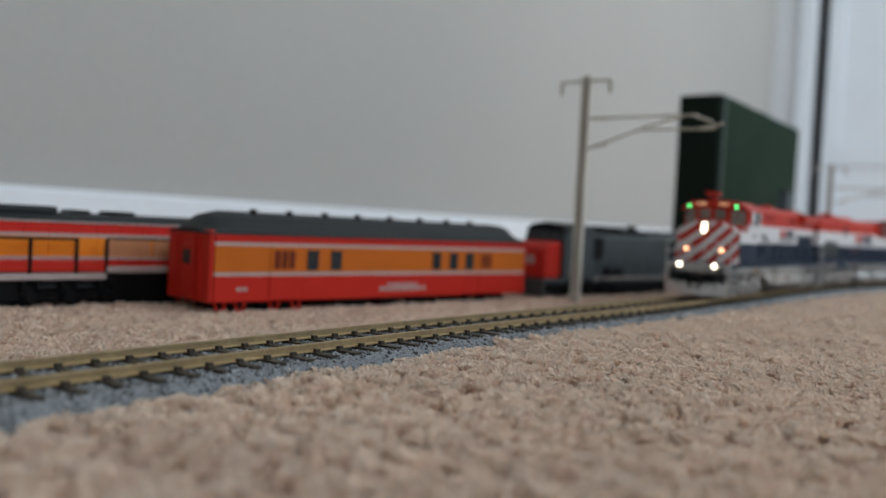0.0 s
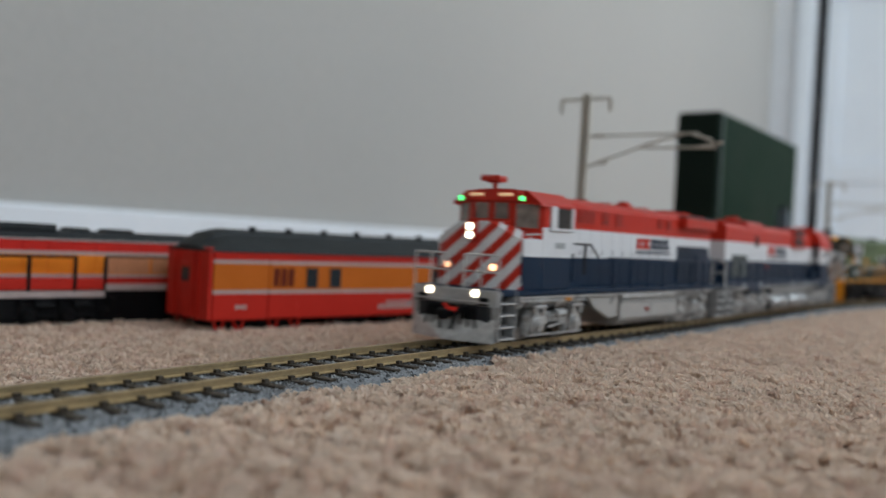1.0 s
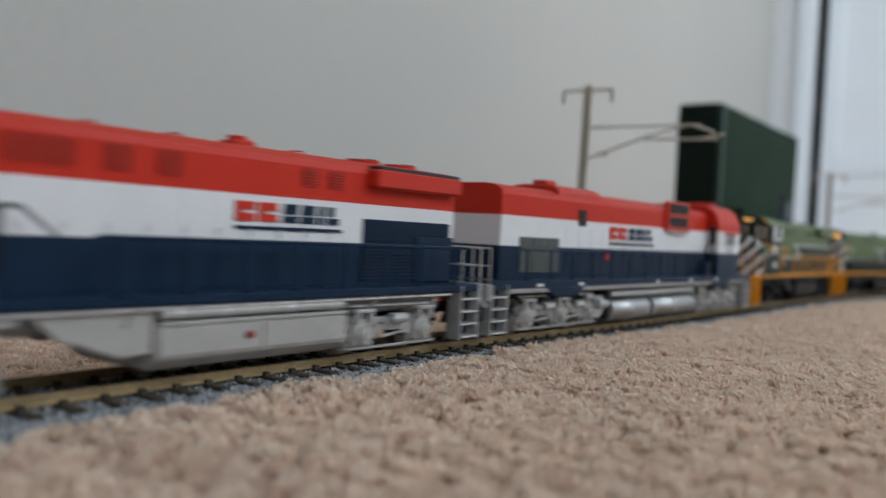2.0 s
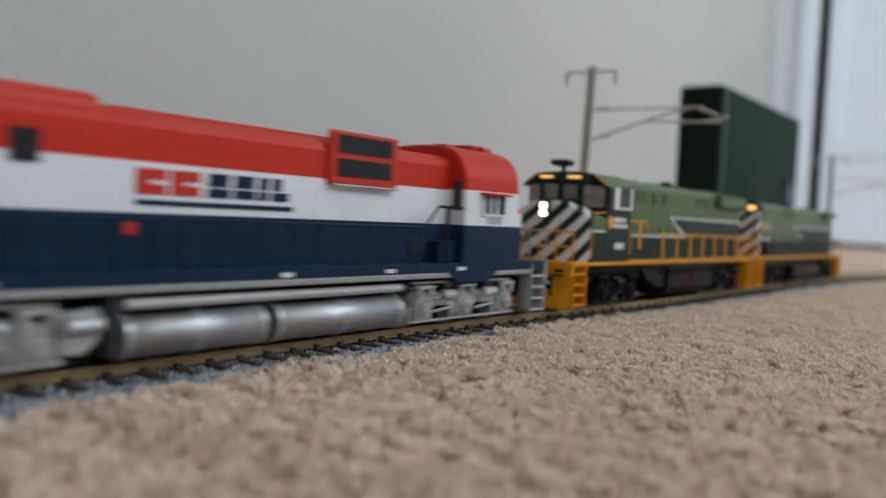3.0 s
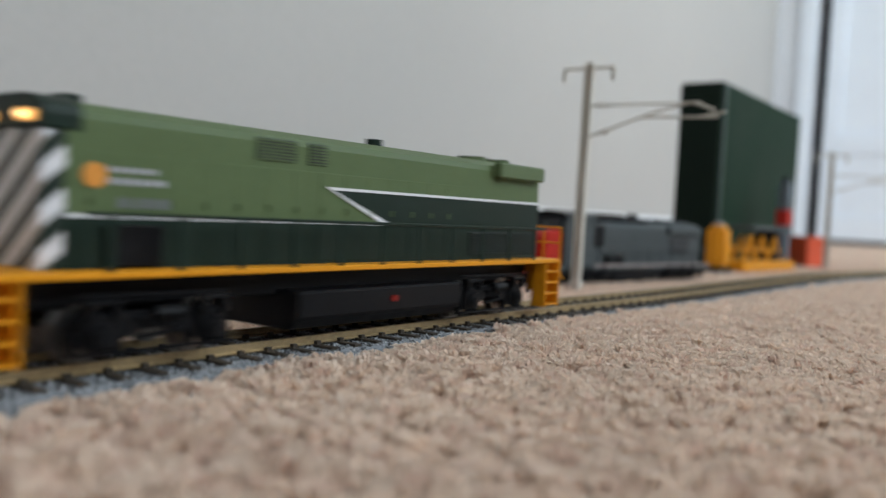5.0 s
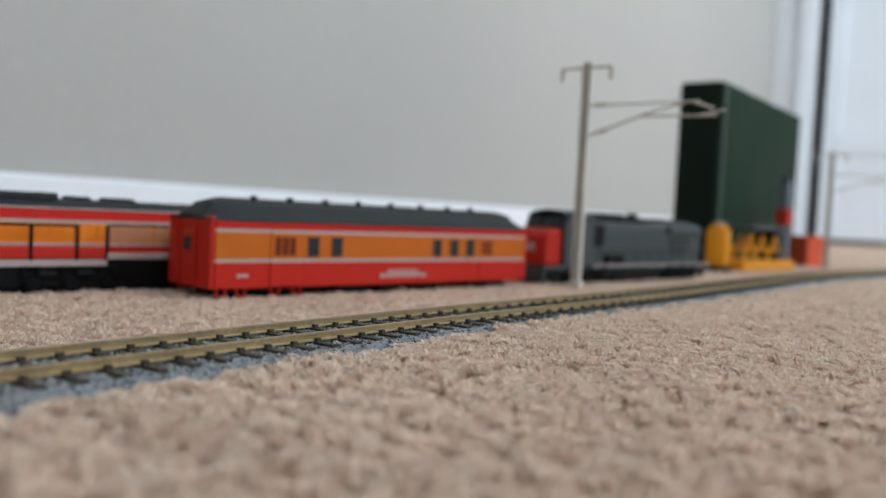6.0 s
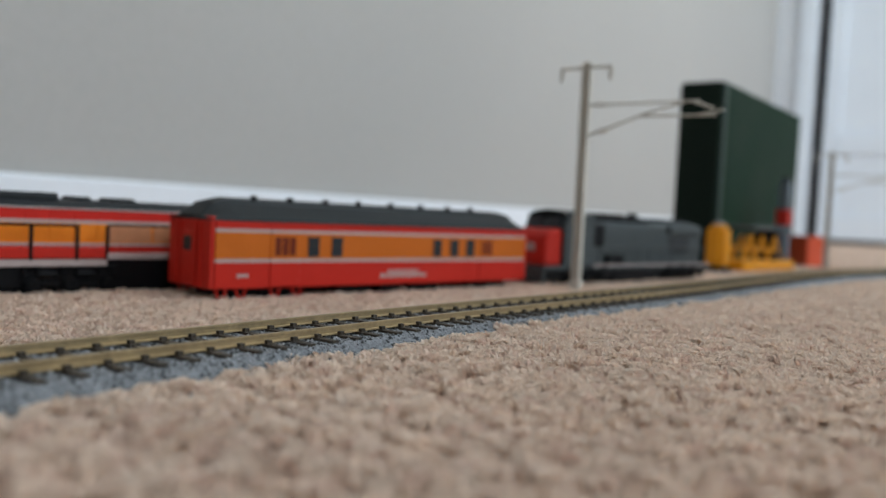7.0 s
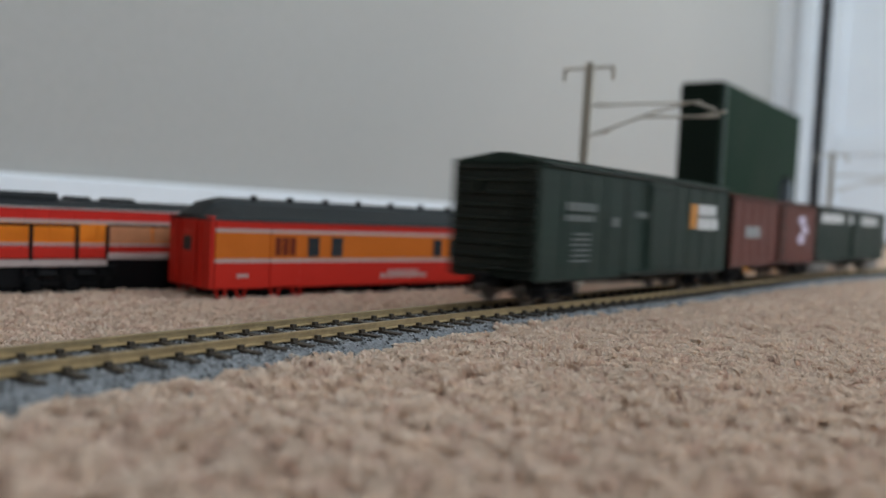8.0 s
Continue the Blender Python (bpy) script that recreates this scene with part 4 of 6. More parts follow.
def rail_letters(o, x0, x1, z0, z1, y, s):
    """The company mark as plain shapes: two red blocks, four navy blocks and an underline."""
    w = (x1 - x0) / 6
    r0 = x1 if s > 0 else x0
    sg = -1 if s > 0 else 1
    def span(a, b2):
        return sorted((r0 + sg * a * w, r0 + sg * b2 * w))
    ya, yb = sorted((s * (y + 0.02), s * (y + 0.18)))
    bm, bn = bmesh.new(), bmesh.new()
    h = z1 - z0
    for k in range(2):
        a, b2 = span(k * 1.15, k * 1.15 + 1.0)
        box(bm, a, b2, ya, yb, z0 + 0.30 * h, z0 + 0.58 * h)
        box(bm, a, b2, ya, yb, z0 + 0.70 * h, z1)
        e, f = span(k * 1.15, k * 1.15 + 0.4)
        box(bm, e, f, ya, yb, z0 + 0.55 * h, z0 + 0.72 * h)
    for k, wide in enumerate((0.85, 0.85, 0.38, 0.72)):
        q = (2.4, 3.4, 4.4, 4.95)[k]
        a, b2 = span(q, q + wide)
        lean = sg * 0.6
        prism(bn, [(a, z0 + 0.3 * h), (b2, z0 + 0.3 * h), (b2 + lean * 0.4, z0 + 0.56 * h), (a + lean * 0.4, z0 + 0.56 * h)], ya, yb, "y")
        c, d = span(q, q + wide * (0.5 if k == 3 else 0.9))
        prism(bn, [(c + lean * 0.4, z0 + 0.62 * h), (d + lean * 0.4, z0 + 0.62 * h), (d + lean, z1), (c + lean, z1)], ya, yb, "y")
    a, b2 = span(0, 5.9)
    box(bn, a, b2, ya, yb, z0, z0 + 0.14 * h)
    mp("company_mark_red", bm, RED_P, o)
    mp("company_mark_navy", bn, NAVY_P, o)


def arrow_paint(o, xtip=2.0, xlow=-16.0, xend=-90.3, z0=27.4, z1=35.6, y=11.78):
    """Dark green arrow edged in white on the light green hood."""
    for s in (-1, 1):
        ya, yb = sorted((s * (y + 0.02), s * (y + 0.1)))
        bm = P([(xtip, z1), (xlow, z0 - 0.4), (xend, z0 - 0.4), (xend, z1)], ya, yb, "y")
        mp("arrow_panel", bm, DARK_P, o)
        ya, yb = sorted((s * (y + 0.05), s * (y + 0.2)))
        bm = P([(xtip + 2.2, z1 + 0.7), (xend, z1 + 0.7), (xend, z1), (xtip - 0.4, z1), (xlow - 1.6, z0), (xlow + 2.2, z0)], ya, yb, "y")
        mp("arrow_edge", bm, WHITE_P, o)


def lead_locomotive():
    o = wide_cab_diesel(RAIL_SCHEME, "red, white and navy model diesel with striped nose and lit lamps")
    for s in (-1, 1):
        rail_letters(o, -43, -8.5, 31.0, 37.3, 11.75, s)
        glyphs(o, "cab_number", 60, 66.4, 31.4, 33.4, 17.5, s, 3, BAR_GREY)
        ya, yb = sorted((s * 11.3, s * 12.2))
        mp("battery_cover", B(-90, -72.5, ya, yb, 18.2, 31.0, bevel=0.2), NAVY_P, o)
    return o


def green_locomotive():
    o = wide_cab_diesel(GREEN_SCHEME, "two-tone green model diesel with yellow railings and striped nose")
    arrow_paint(o)
    for s in (-1, 1):
        ya, yb = sorted((s * 17.4, s * 17.62))
        mp("cab_door_panel", B(55.2, 75.2, ya, yb, 18.0, 38.2), DARK_P, o)
        mp("emblem", T((72.0, s * 17.5, 32.4), (72.0, s * 17.8, 32.4), 2.5, 16), GOLD, o, "round orange emblem")
        glyphs(o, "cab_lettering", 59.5, 69.5, 32.6, 34.4, 17.62, s, 6, BAR_WHITE)
        glyphs(o, "cab_lettering", 57.5, 69.5, 30.4, 31.9, 17.62, s, 7, BAR_WHITE)
        glyphs(o, "cab_number", 60, 68, 22.4, 24.8, 17.62, s, 3, BAR_WHITE)
    return o


def booster_locomotive():
    """Cabless unit in the same greens; striped blunt end with two amber lamps."""
    o = thing("diesel_locomotive", "two-tone green cabless model diesel with yellow pilots and striped end", "locomotive", "diesel locomotives of the moving train")
    k = GREEN_SCHEME
    mp("sill", B(-97.5, 97.5, -17.4, 17.4, 16.2, 17.6, bevel=0.25), YELLOW_P, o)
    mp("underframe", B(-88, 88, -9.5, 9.5, 10.2, 16.4, bevel=0.5), BLACK_P, o)
    tank = [(-16.6, 11.6), (-16.6, 5.0), (-13.0, 2.2), (13.0, 2.2), (16.6, 5.0), (16.6, 11.6)]
    ob = mp("fuel_tank", P(tank, -41, 24, "x", bevel=0.6), BLACK_P, o)
    mp("fuel_cap", T((-10, 16.2, 8.5), (-10, 17.3, 8.5), 0.9, 10), BOX_MARK_RED, ob, "red fuel filler cap")
    for xc in (60, -60):
        truck(o, xc, (-12.5, 12.5), BLACK_P)
    for s in (-1, 1):
        pilot(o, s, 99, YELLOW_P, s > 0)
        step_block(o, 88.2, 97.6, s, YELLOW_P)
        step_block(o, -97.6, -88.2, s, YELLOW_P)
        coupler(o, 99 * s, s)
        end_rail(o, s, 99, YELLOW_P)
    mp("hood", P(hood_profile(11.5, 17.5, 48.8), -90.5, 78, "x"), k["hood"], o)
    mp("end_hood", P(hood_profile(11.6, 17.5, 43.0, 0.9, 0.6), 77.9, 82.5, "x", bevel=0.3), k["nose"], o, "end with white diagonal stripes")
    mp("end_cap", P(hood_profile(11.8, 42.9, 49.4), 75.0, 83.0, "x", bevel=0.3), DARK_P, o)
    for y in (-7.2, 7.2):
        mp("number_board", B(82.4, 84.0, y - 2.5, y + 2.5, 44.2, 46.2, bevel=0.4), LAMP_A, o, "lit amber number board")
        mp("lens", B(83.8, 84.3, y - 1.8, y + 1.8, 44.7, 45.7, bevel=0.2), LAMP_Y, o)
    mp("roof_box", B(70, 74, -3, 3, 48.6, 50.6, bevel=0.4), DARK_P, o)
    arrow_paint(o, 10.0, -12.0)
    for s in (-1, 1):
        for a in np.arange(-46, 70, 8.6):
            ya, yb = sorted((s * 11.4, s * 11.60))
            ob = mp("hood_door", B(a, a + 8.2, ya, yb, 18.2, 39.6, bevel=0.1), k["hood"], o)
            ya, yb = sorted((s * 11.6, s * 12.1))
            mp("door_latch", B(a + 6.8, a + 7.3, ya, yb, 29.6, 31.2), k["hood"], ob)
        slats(o, "louvre_panel", 22, 34, 41.2, 46.2, 11.45, s, 7, LIGHT_P, GRILLE)
        slats(o, "louvre_panel", 12, 18, 41.2, 46.2, 11.45, s, 7, LIGHT_P, GRILLE)
        slats(o, "louvre_panel", -88.5, -50.5, 19.0, 26.0, 11.45, s, 9, DARK_P, GRILLE)
        ya, yb = sorted((s * 11.2, s * 14.4))
        mp("radiator_overhang", B(-89.5, -62, ya, yb, 43.2, 48.0, bevel=0.5), LIGHT_P, o)
        mp("side_box", B(58, 70, ya, sorted((s * 11.2, s * 13.0))[1] if s > 0 else yb, 18, 26, bevel=0.3), BLACK_P, o)
        mp("emblem", T((72.5, s * 11.7, 35.2), (72.5, s * 12.05, 35.2), 2.4, 14), GOLD, o, "round orange emblem")
        glyphs(o, "lettering", 59, 70, 35.9, 37.0, 11.75, s, 6, BAR_GREY)
        glyphs(o, "lettering", 57, 70, 33.6, 34.9, 11.75, s, 6, BAR_GREY)
        glyphs(o, "number", 56, 68, 29.2, 31.2, 11.75, s, 4, MARK_DIM)
    side_rail(o, [72 - 15.2 * i for i in range(11)], DARK_P, z=27.6)
    bm = tube(bmesh.new(), (-18, 0, 48.6), (-18, 0, 50.8), 2.4, 12)
    mp("exhaust_stack", bm, DARK_P, o)
    roof_fans(o, (-66, -80), 48.9, LIGHT_P)
    return o


def six_axle_locomotive():
    """Six-axle model diesel running cab last; 242 mm long, travelling with +x ahead."""
    o = thing("diesel_locomotive", "red, white and navy six-axle model diesel with silver bogies", "locomotive", "diesel locomotives of the moving train")
    hood = bands("tricolour_long_hood", [(29.3, C_NAVY), (39.3, C_WHITE), (99, C_RED)])
    mp("sill", B(-119.5, 119.5, -17.4, 17.4, 15.6, 18.4, bevel=0.25), NAVY_P, o)
    bm = bmesh.new()
    for s in (-1, 1):
        box(bm, -110, 110, min(s * 15, s * 17.8), max(s * 15, s * 17.8), 14.2, 15.7, bevel=0.3)
    mp("walkway_edge", bm, mat("walkway_grey", (0.30, 0.28, 0.27), 0.5, vary=0.15, scale=600), o, "pale grey walkway edge")
    mp("underframe", B(-112, 112, -9.5, 9.5, 10.2, 15.8, bevel=0.5), BLACK_P, o)
    for s in (-1, 1):
        for a, b2 in ((2.5, 37), (-45, -1.0)):
            bm = tube(bmesh.new(), (a, s * 12.4, 5.6), (b2, s * 12.4, 5.6), 4.5, 24)
            ob = mp("air_reservoir", bm, CHROME, o, "polished cylindrical tank", smooth=False)
            for p in ob.data.polygons:
                p.use_smooth = len(p.vertices) == 4
            bm = bmesh.new()
            for x in (a + 0.6, (a + b2) / 2, b2 - 0.6):
                tube(bm, (x - 0.4, s * 12.4, 5.6), (x + 0.4, s * 12.4, 5.6), 4.75, 20)
            mp("tank_strap", bm, SILVER_P, ob)
        bm = tube(bmesh.new(), (-45, s * 15.4, 12.0), (37, s * 15.4, 12.0), 1.15, 12)
        mp("pipe", bm, PALE_P, o)
    truck(o, 75, (-21, -1, 21), TRUCK_P, r=5.8)
    truck(o, -76, (-21, 1, 21), TRUCK_P, r=5.8)
    mp("bulkhead", B(38.0, 40.6, -16.6, 16.6, 2.4, 14.4, bevel=0.3), GRILLE, o)
    for s in (-1, 1):
        ya, yb = sorted((s * 12.6, s * 15.6))
        ext = mp("frame_extension", P([(49.5, 11.0), (49.5, 3.4), (45.0, 3.0), (41.8, 5.6), (41.8, 11.8)], ya, yb, "y", bevel=0.5), TRUCK_P, o)
        mp("brake_cylinder", T((42.4, s * 16.4, 8.8), (49.0, s * 16.4, 8.8), 1.7, 12), TRUCK_P, ext)
        pilot(o, s, 121, DULL_P, False)
        step_block(o, 110.5, 119.6, s, DULL_P, back=BLACK_P, bright=SILVER_P)
        step_block(o, -119.6, -110.5, s, DULL_P, back=BLACK_P, bright=SILVER_P)
        coupler(o, 121 * s, s)
        end_rail(o, s, 121, PALE_P)
    mp("hood", P(hood_profile(11.5, 17.5, 49.6), -71, 108, "x"), hood, o)
    mp("hood_hump", P(hood_profile(11.0, 46.0, 51.8, 0.72, 3.0), 40, 72, "x", bevel=0.6), RED_P, o)
    bm = bmesh.new()
    box(bm, -56, 34, -4.2, 4.2, 49.2, 50.3, bevel=0.4)
    mp("roof_walk", bm, RED_P, o)
    for s in (-1, 1):
        ya, yb = sorted((s * 11.0, s * 12.8))
        mp("radiator_housing", B(-45, -19, ya, yb, 38.0, 51.4, bevel=0.6), RED_P, o)
        slats(o, "radiator_grille", -42, -21.5, 46.0, 50.4, 12.72, s, 8, GRILLE, GRILLE)
        slats(o, "radiator_grille", -42, -21.5, 40.2, 44.6, 12.72, s, 8, GRILLE, GRILLE)
        ya, yb = sorted((s * 12.6, s * 13.8))
        mp("ledge", B(-44, -20, ya, yb, 37.6, 38.3, bevel=0.2), PALE_P, o)
        for a in (88.4, 79.8, 71.2):
            slats(o, "intake_grille", a, a + 8.2, 20.6, 32.4, 11.5, s, 14, MARK_DIM, GRILLE)
        slats(o, "vent", 52, 57.4, 37.4, 43.4, 11.5, s, 8, GRILLE, BLACK_P)
        slats(o, "vent", -59, -53, 20.8, 25.2, 11.5, s, 6, GRILLE, NAVY_P)
        for a in np.arange(-62, 62, 9.2):
            ya, yb = sorted((s * 11.4, s * 11.60))
            ob = mp("hood_door", B(a, a + 8.8, ya, yb, 18.8, 37.0, bevel=0.1), hood, o)
            ya, yb = sorted((s * 11.6, s * 12.0))
            mp("door_latch", B(a + 7.3, a + 7.9, ya, yb, 26.4, 27.8), NAVY_P, ob)
        rail_letters(o, -9, 33, 30.9, 38.1, 11.72, s)
        ya, yb = sorted((s * 11.7, s * 11.86))
        mp("emblem", B(32.6, 35.2, ya, yb, 25.0, 27.4), RED_P, o, "small red square emblem")
        for x in (90, 62, -4, -40, -72):
            ya, yb = sorted((s * 17.4, s * 17.62))
            mp("sill_plate", B(x, x + 3.6, ya, yb, 16.2, 17.2), BAR_WHITE, o)
        ya, yb = sorted((s * 11.4, s * 15.0))
        for xc in (75, -76):
            yc, yd = sorted((s * 14.6, s * 18.0))
            mp("bolster_bracket", P([(xc - 13, 15.7), (xc - 8, 12.6), (xc + 8, 12.6), (xc + 13, 15.7)], yc, yd, "y", bevel=0.2), NAVY_P, o)
        mp("tool_box", B(-74, -62, ya, yb, 18.3, 24.5, bevel=0.3), NAVY_P, o)
        bm = tube(bmesh.new(), (-69.6, s * 17.4, 34.2), (-58, s * 17.4, 34.2), 0.4, 6)
        tube(bm, (-58, s * 17.4, 34.2), (-52, s * 17.4, 28.4), 0.36, 6)
        box(bm, -63.4, -61.8, min(s * 17, s * 17.5), max(s * 17, s * 17.5), 18, 34.2, bevel=0.1)
        mp("cab_handrail", bm, BLACK_P, o)
        for i in range(11):
            x = 100 - i * 15
            bm = B(x - 0.6, x + 0.6, min(s * 17.0, s * 17.4), max(s * 17.0, s * 17.4), 18.2, 28.0, bevel=0.1)
            mp("stanchion", bm, NAVY_P, o)
        mp("handrail", T((104, s * 17.2, 28.3), (-52, s * 17.2, 28.3), 0.36, 6), NAVY_P, o)
    # cab with a rounded roof, low nose behind it
    cab = bmesh.new()
    prof = [(-17.5, 17.6)]
    for a in range(0, 181, 15):
        c, d = math.cos(radians(180 - a)), math.sin(radians(180 - a))
        prof.append((17.5 * math.copysign(abs(c) ** 0.55, c), 39.6 + 13.2 * d ** 0.9))
    prof.append((17.5, 17.6))
    prism(cab, prof, -100, -70.5, "x", bevel=0.5)
    mp("cab", cab, bands("tricolour_round_cab", [(29.3, C_NAVY), (39.6, C_WHITE), (99, C_RED)]), o)
    for s in (-1, 1):
        ob = mp("side_window", B(-91.4, -78.8, min(s * 17.2, s * 17.8), max(s * 17.2, s * 17.8), 32.8, 38.4), GLASS, o)
        bm = bmesh.new()
        ya, yb = sorted((s * 17.3, s * 18.1))
        for x in (-91.6, -86.9, -83.4, -79.3):
            box(bm, x - 0.55, x + 0.55, ya, yb, 32.6, 38.4)
        box(bm, -92, -78.6, ya, yb, 32.2, 32.9)
        mp("window_frame", bm, WHITE_P, ob)
        ya, yb = sorted((s * 17.2, s * 20.0))
        mp("sun_visor", B(-92.4, -78.0, ya, yb, 38.5, 39.2, bevel=0.2), RED_P, o)
        glyphs(o, "cab_number", -90, -82, 29.9, 31.6, 17.5, s, 4, BAR_GREY)
        ob = mp("cab_end_window", B(-100.6, -99.6, s * 9.5 - 4, s * 9.5 + 4, 40.5, 46.0, bevel=0.2), GLASS, o)
        ya, yb = sorted((s * 17.4, s * 17.75))
        mp("cab_panel", B(-99, -72, ya, yb, 23.8, 24.5), NAVY_P, o)
        ob = mp("front_cab_window", B(-70.8, -70.2, s * 14.4 - 1.6, s * 14.4 + 1.6, 33.5, 42.0, bevel=0.2), GLASS, o)
    mp("low_nose", P(hood_profile(12.5, 17.6, 36.0, 0.8, 2.0), -111, -99.8, "x", bevel=0.6), bands("tricolour_nose", [(29.3, C_NAVY), (33.6, C_WHITE), (99, C_RED)]), o)
    bm = bmesh.new()
    box(bm, -84, -79, -3, 3, 52.4, 53.8, bevel=0.4)
    tube(bm, (-97, -3, 52.2), (-97, -3, 53.6), 0.5, 6)
    box(bm, -96, -91, -4, 4, 53.0, 54.6, bevel=0.4)
    mp("roof_vents", bm, RED_P, o)
    horn(o, -102, 50.6, RED_P)
    mp("horn_bracket", B(-103, -98, -1.2, 1.2, 49.0, 50.4, bevel=0.3), RED_P, o)
    mp("exhaust_stack", B(60, 68, -3, 3, 51.4, 53.6, bevel=0.6), RED_P, o)
    bm = bmesh.new()
    for x in np.arange(-52, 32, 4.0):
        box(bm, x, x + 3.4, 6.4, 7.4, 48.9, 49.5)
        box(bm, x, x + 3.4, -7.4, -6.4, 48.9, 49.5)
    mp("roof_panels", bm, RED_P, o)
    bm = bmesh.new()
    box(bm, -49.5, -45.5, -9, 9, 51.0, 51.5, bevel=0.1)
    for y in (-8, 8):
        tube(bm, (-47.5, y, 48), (-47.5, y, 51.2), 0.4, 5)
    mp("roof_platform", bm, RED_P, o)
    return o


def boxcar(label, length, z0, eave, peak, body, dark, door_at, door_w, ribs, marks, truck_mat):
    o = thing("boxcar", label, "boxcar", "boxcars of the moving goods train")
    h = length / 2
    w = 17.6
    body_ob = mp("body", B(-h, h, -w, w, z0, eave, bevel=0.3), body, o)
    prof = [(-w - 0.4, eave - 0.2), (-w - 0.4, eave + 0.6), (0, peak), (w + 0.4, eave + 0.6), (w + 0.4, eave - 0.2)]
    mp("roof", P(prof, -h - 0.4, h + 0.4, "x", bevel=0.2), body, o)
    bm = bmesh.new()
    for x in np.arange(-h + 6, h - 2, length / 15):
        for s in (-1, 1):
            tube(bm, (x, 0.5 * s, peak + 0.05), (x, s * w, eave + 0.7), 0.4, 5)
    mp("roof_ribs", bm, body, o)
    for e in (-1, 1):
        bm = B(min(e * (h - 0.4), e * (h + 0.3)), max(e * (h - 0.4), e * (h + 0.3)), -w + 1, w - 1, z0, eave - 0.5)
        box(bm, min(e * h, e * (h + 0.9)), max(e * h, e * (h + 0.9)), -w, -w + 1.4, z0, eave, bevel=0.2)
        box(bm, min(e * h, e * (h + 0.9)), max(e * h, e * (h + 0.9)), w - 1.4, w, z0, eave, bevel=0.2)
        panel = mp("end_panel", bm, dark, o, "ribbed pressed-steel end")
        for k in range(9):
            z = z0 + 3 + k * (eave - z0 - 5) / 8
            mp("rib", T((e * h, -w + 1.6, z), (e * h, w - 1.6, z), 1.15, 8), dark, panel)
        bm = bmesh.new()
        for y in (9.0, 14.0):
            tube(bm, (e * (h + 1.6), y, z0 - 1), (e * (h + 1.6), y, eave - 6), 0.28, 5)
        for k in range(8):
            tube(bm, (e * (h + 1.6), 9, z0 + 1 + k * 4), (e * (h + 1.6), 14, z0 + 1 + k * 4), 0.25, 5)
        tube(bm, (e * (h + 0.8), -8, eave - 8), (e * (h + 2.2), -8, eave - 8), 2.6, 14)
        mp("end_ladder", bm, dark, o)
        coupler(o, e * (h + 1), e)
    for s in (-1, 1):
        ya, yb = sorted((s * w, s * (w + 0.7)))
        ob = mp("door", B(door_at - door_w / 2, door_at + door_w / 2, ya, yb, z0 + 1.5, eave - 1.0, bevel=0.15), dark if ribs < 0 else body, o)
        yc, yd = sorted((s * (w + 0.6), s * (w + 1.1)))
        for k in range(5):
            z = z0 + 4 + k * (eave - z0 - 8) / 4
            mp("door_bar", B(door_at - door_w / 2 + 0.6, door_at + door_w / 2 - 0.6, yc, yd, z, z + 0.7), body, ob)
        mp("lock_rod", T((door_at + door_w / 2 - 2, s * (w + 1.1), z0 + 3), (door_at + door_w / 2 - 2, s * (w + 1.1), eave - 3), 0.4, 6), body, ob)
        bm = B(-h + 3, h - 3, min(s * w, s * (w + 1.2)), max(s * w, s * (w + 1.2)), eave - 1.0, eave - 0.2)
        box(bm, door_at - door_w * 1.2, door_at + door_w * 1.2, min(s * w, s * (w + 1.3)), max(s * w, s * (w + 1.3)), z0 + 0.2, z0 + 1.3)
        mp("door_rail", bm, dark, o)
        for k in range(abs(ribs)):
            x = -h + 1 + k * (length - 2) / (abs(ribs) - 1)
            if abs(x - door_at) > door_w / 2 + 1:
                yc, yd = sorted((s * w, s * (w + 0.28)))
                mp("side_rib", B(x - 0.35, x + 0.35, yc, yd, z0 + 1.4, eave - 1), body, o)
        bm = B(-h + 2, h - 2, min(s * (w - 2), s * w), max(s * (w - 2), s * w), z0 - 0.8, z0 + 0.1, bevel=0.2)
        mp("side_sill", bm, dark, o)
        for (name, x0, x1, za, zb, cells, m) in marks:
            glyphs(o, name, x0 if s > 0 else -x1, x1 if s > 0 else -x0, za, zb, w + 0.5, s, cells, m)
    mp("centre_sill", B(-h, h, -3, 3, z0 - 3.2, z0 + 0.1), BLACK_P, o)
    for e in (-1, 1):
        truck(o, e * (h - 20), (-9.5, 9.5), truck_mat, side=12.2, r=5.0, detail=False)
    return o


BOX_GREEN = mat("boxcar_green_paint", (0.012, 0.027, 0.020), 0.55, vary=0.25, scale=600, spot=60, bump=0.00005, fleck=(0.06, 0.05, 0.04), fleck_at=0.68)
BOX_DARK = mat("boxcar_end_paint", (0.010, 0.015, 0.011), 0.5, vary=0.3, scale=600, spot=60, fleck=(0.05, 0.03, 0.02), fleck_at=0.66)
BOX_RED = mat("boxcar_brown_paint", (0.13, 0.042, 0.032), 0.6, vary=0.2, scale=600, spot=60, bump=0.00005)
BOX_RED_DARK = mat("boxcar_brown_door", (0.045, 0.014, 0.009), 0.6, vary=0.2, scale=600, spot=60)
LILAC = mat("lettering_lilac", (0.60, 0.52, 0.66), 0.5)

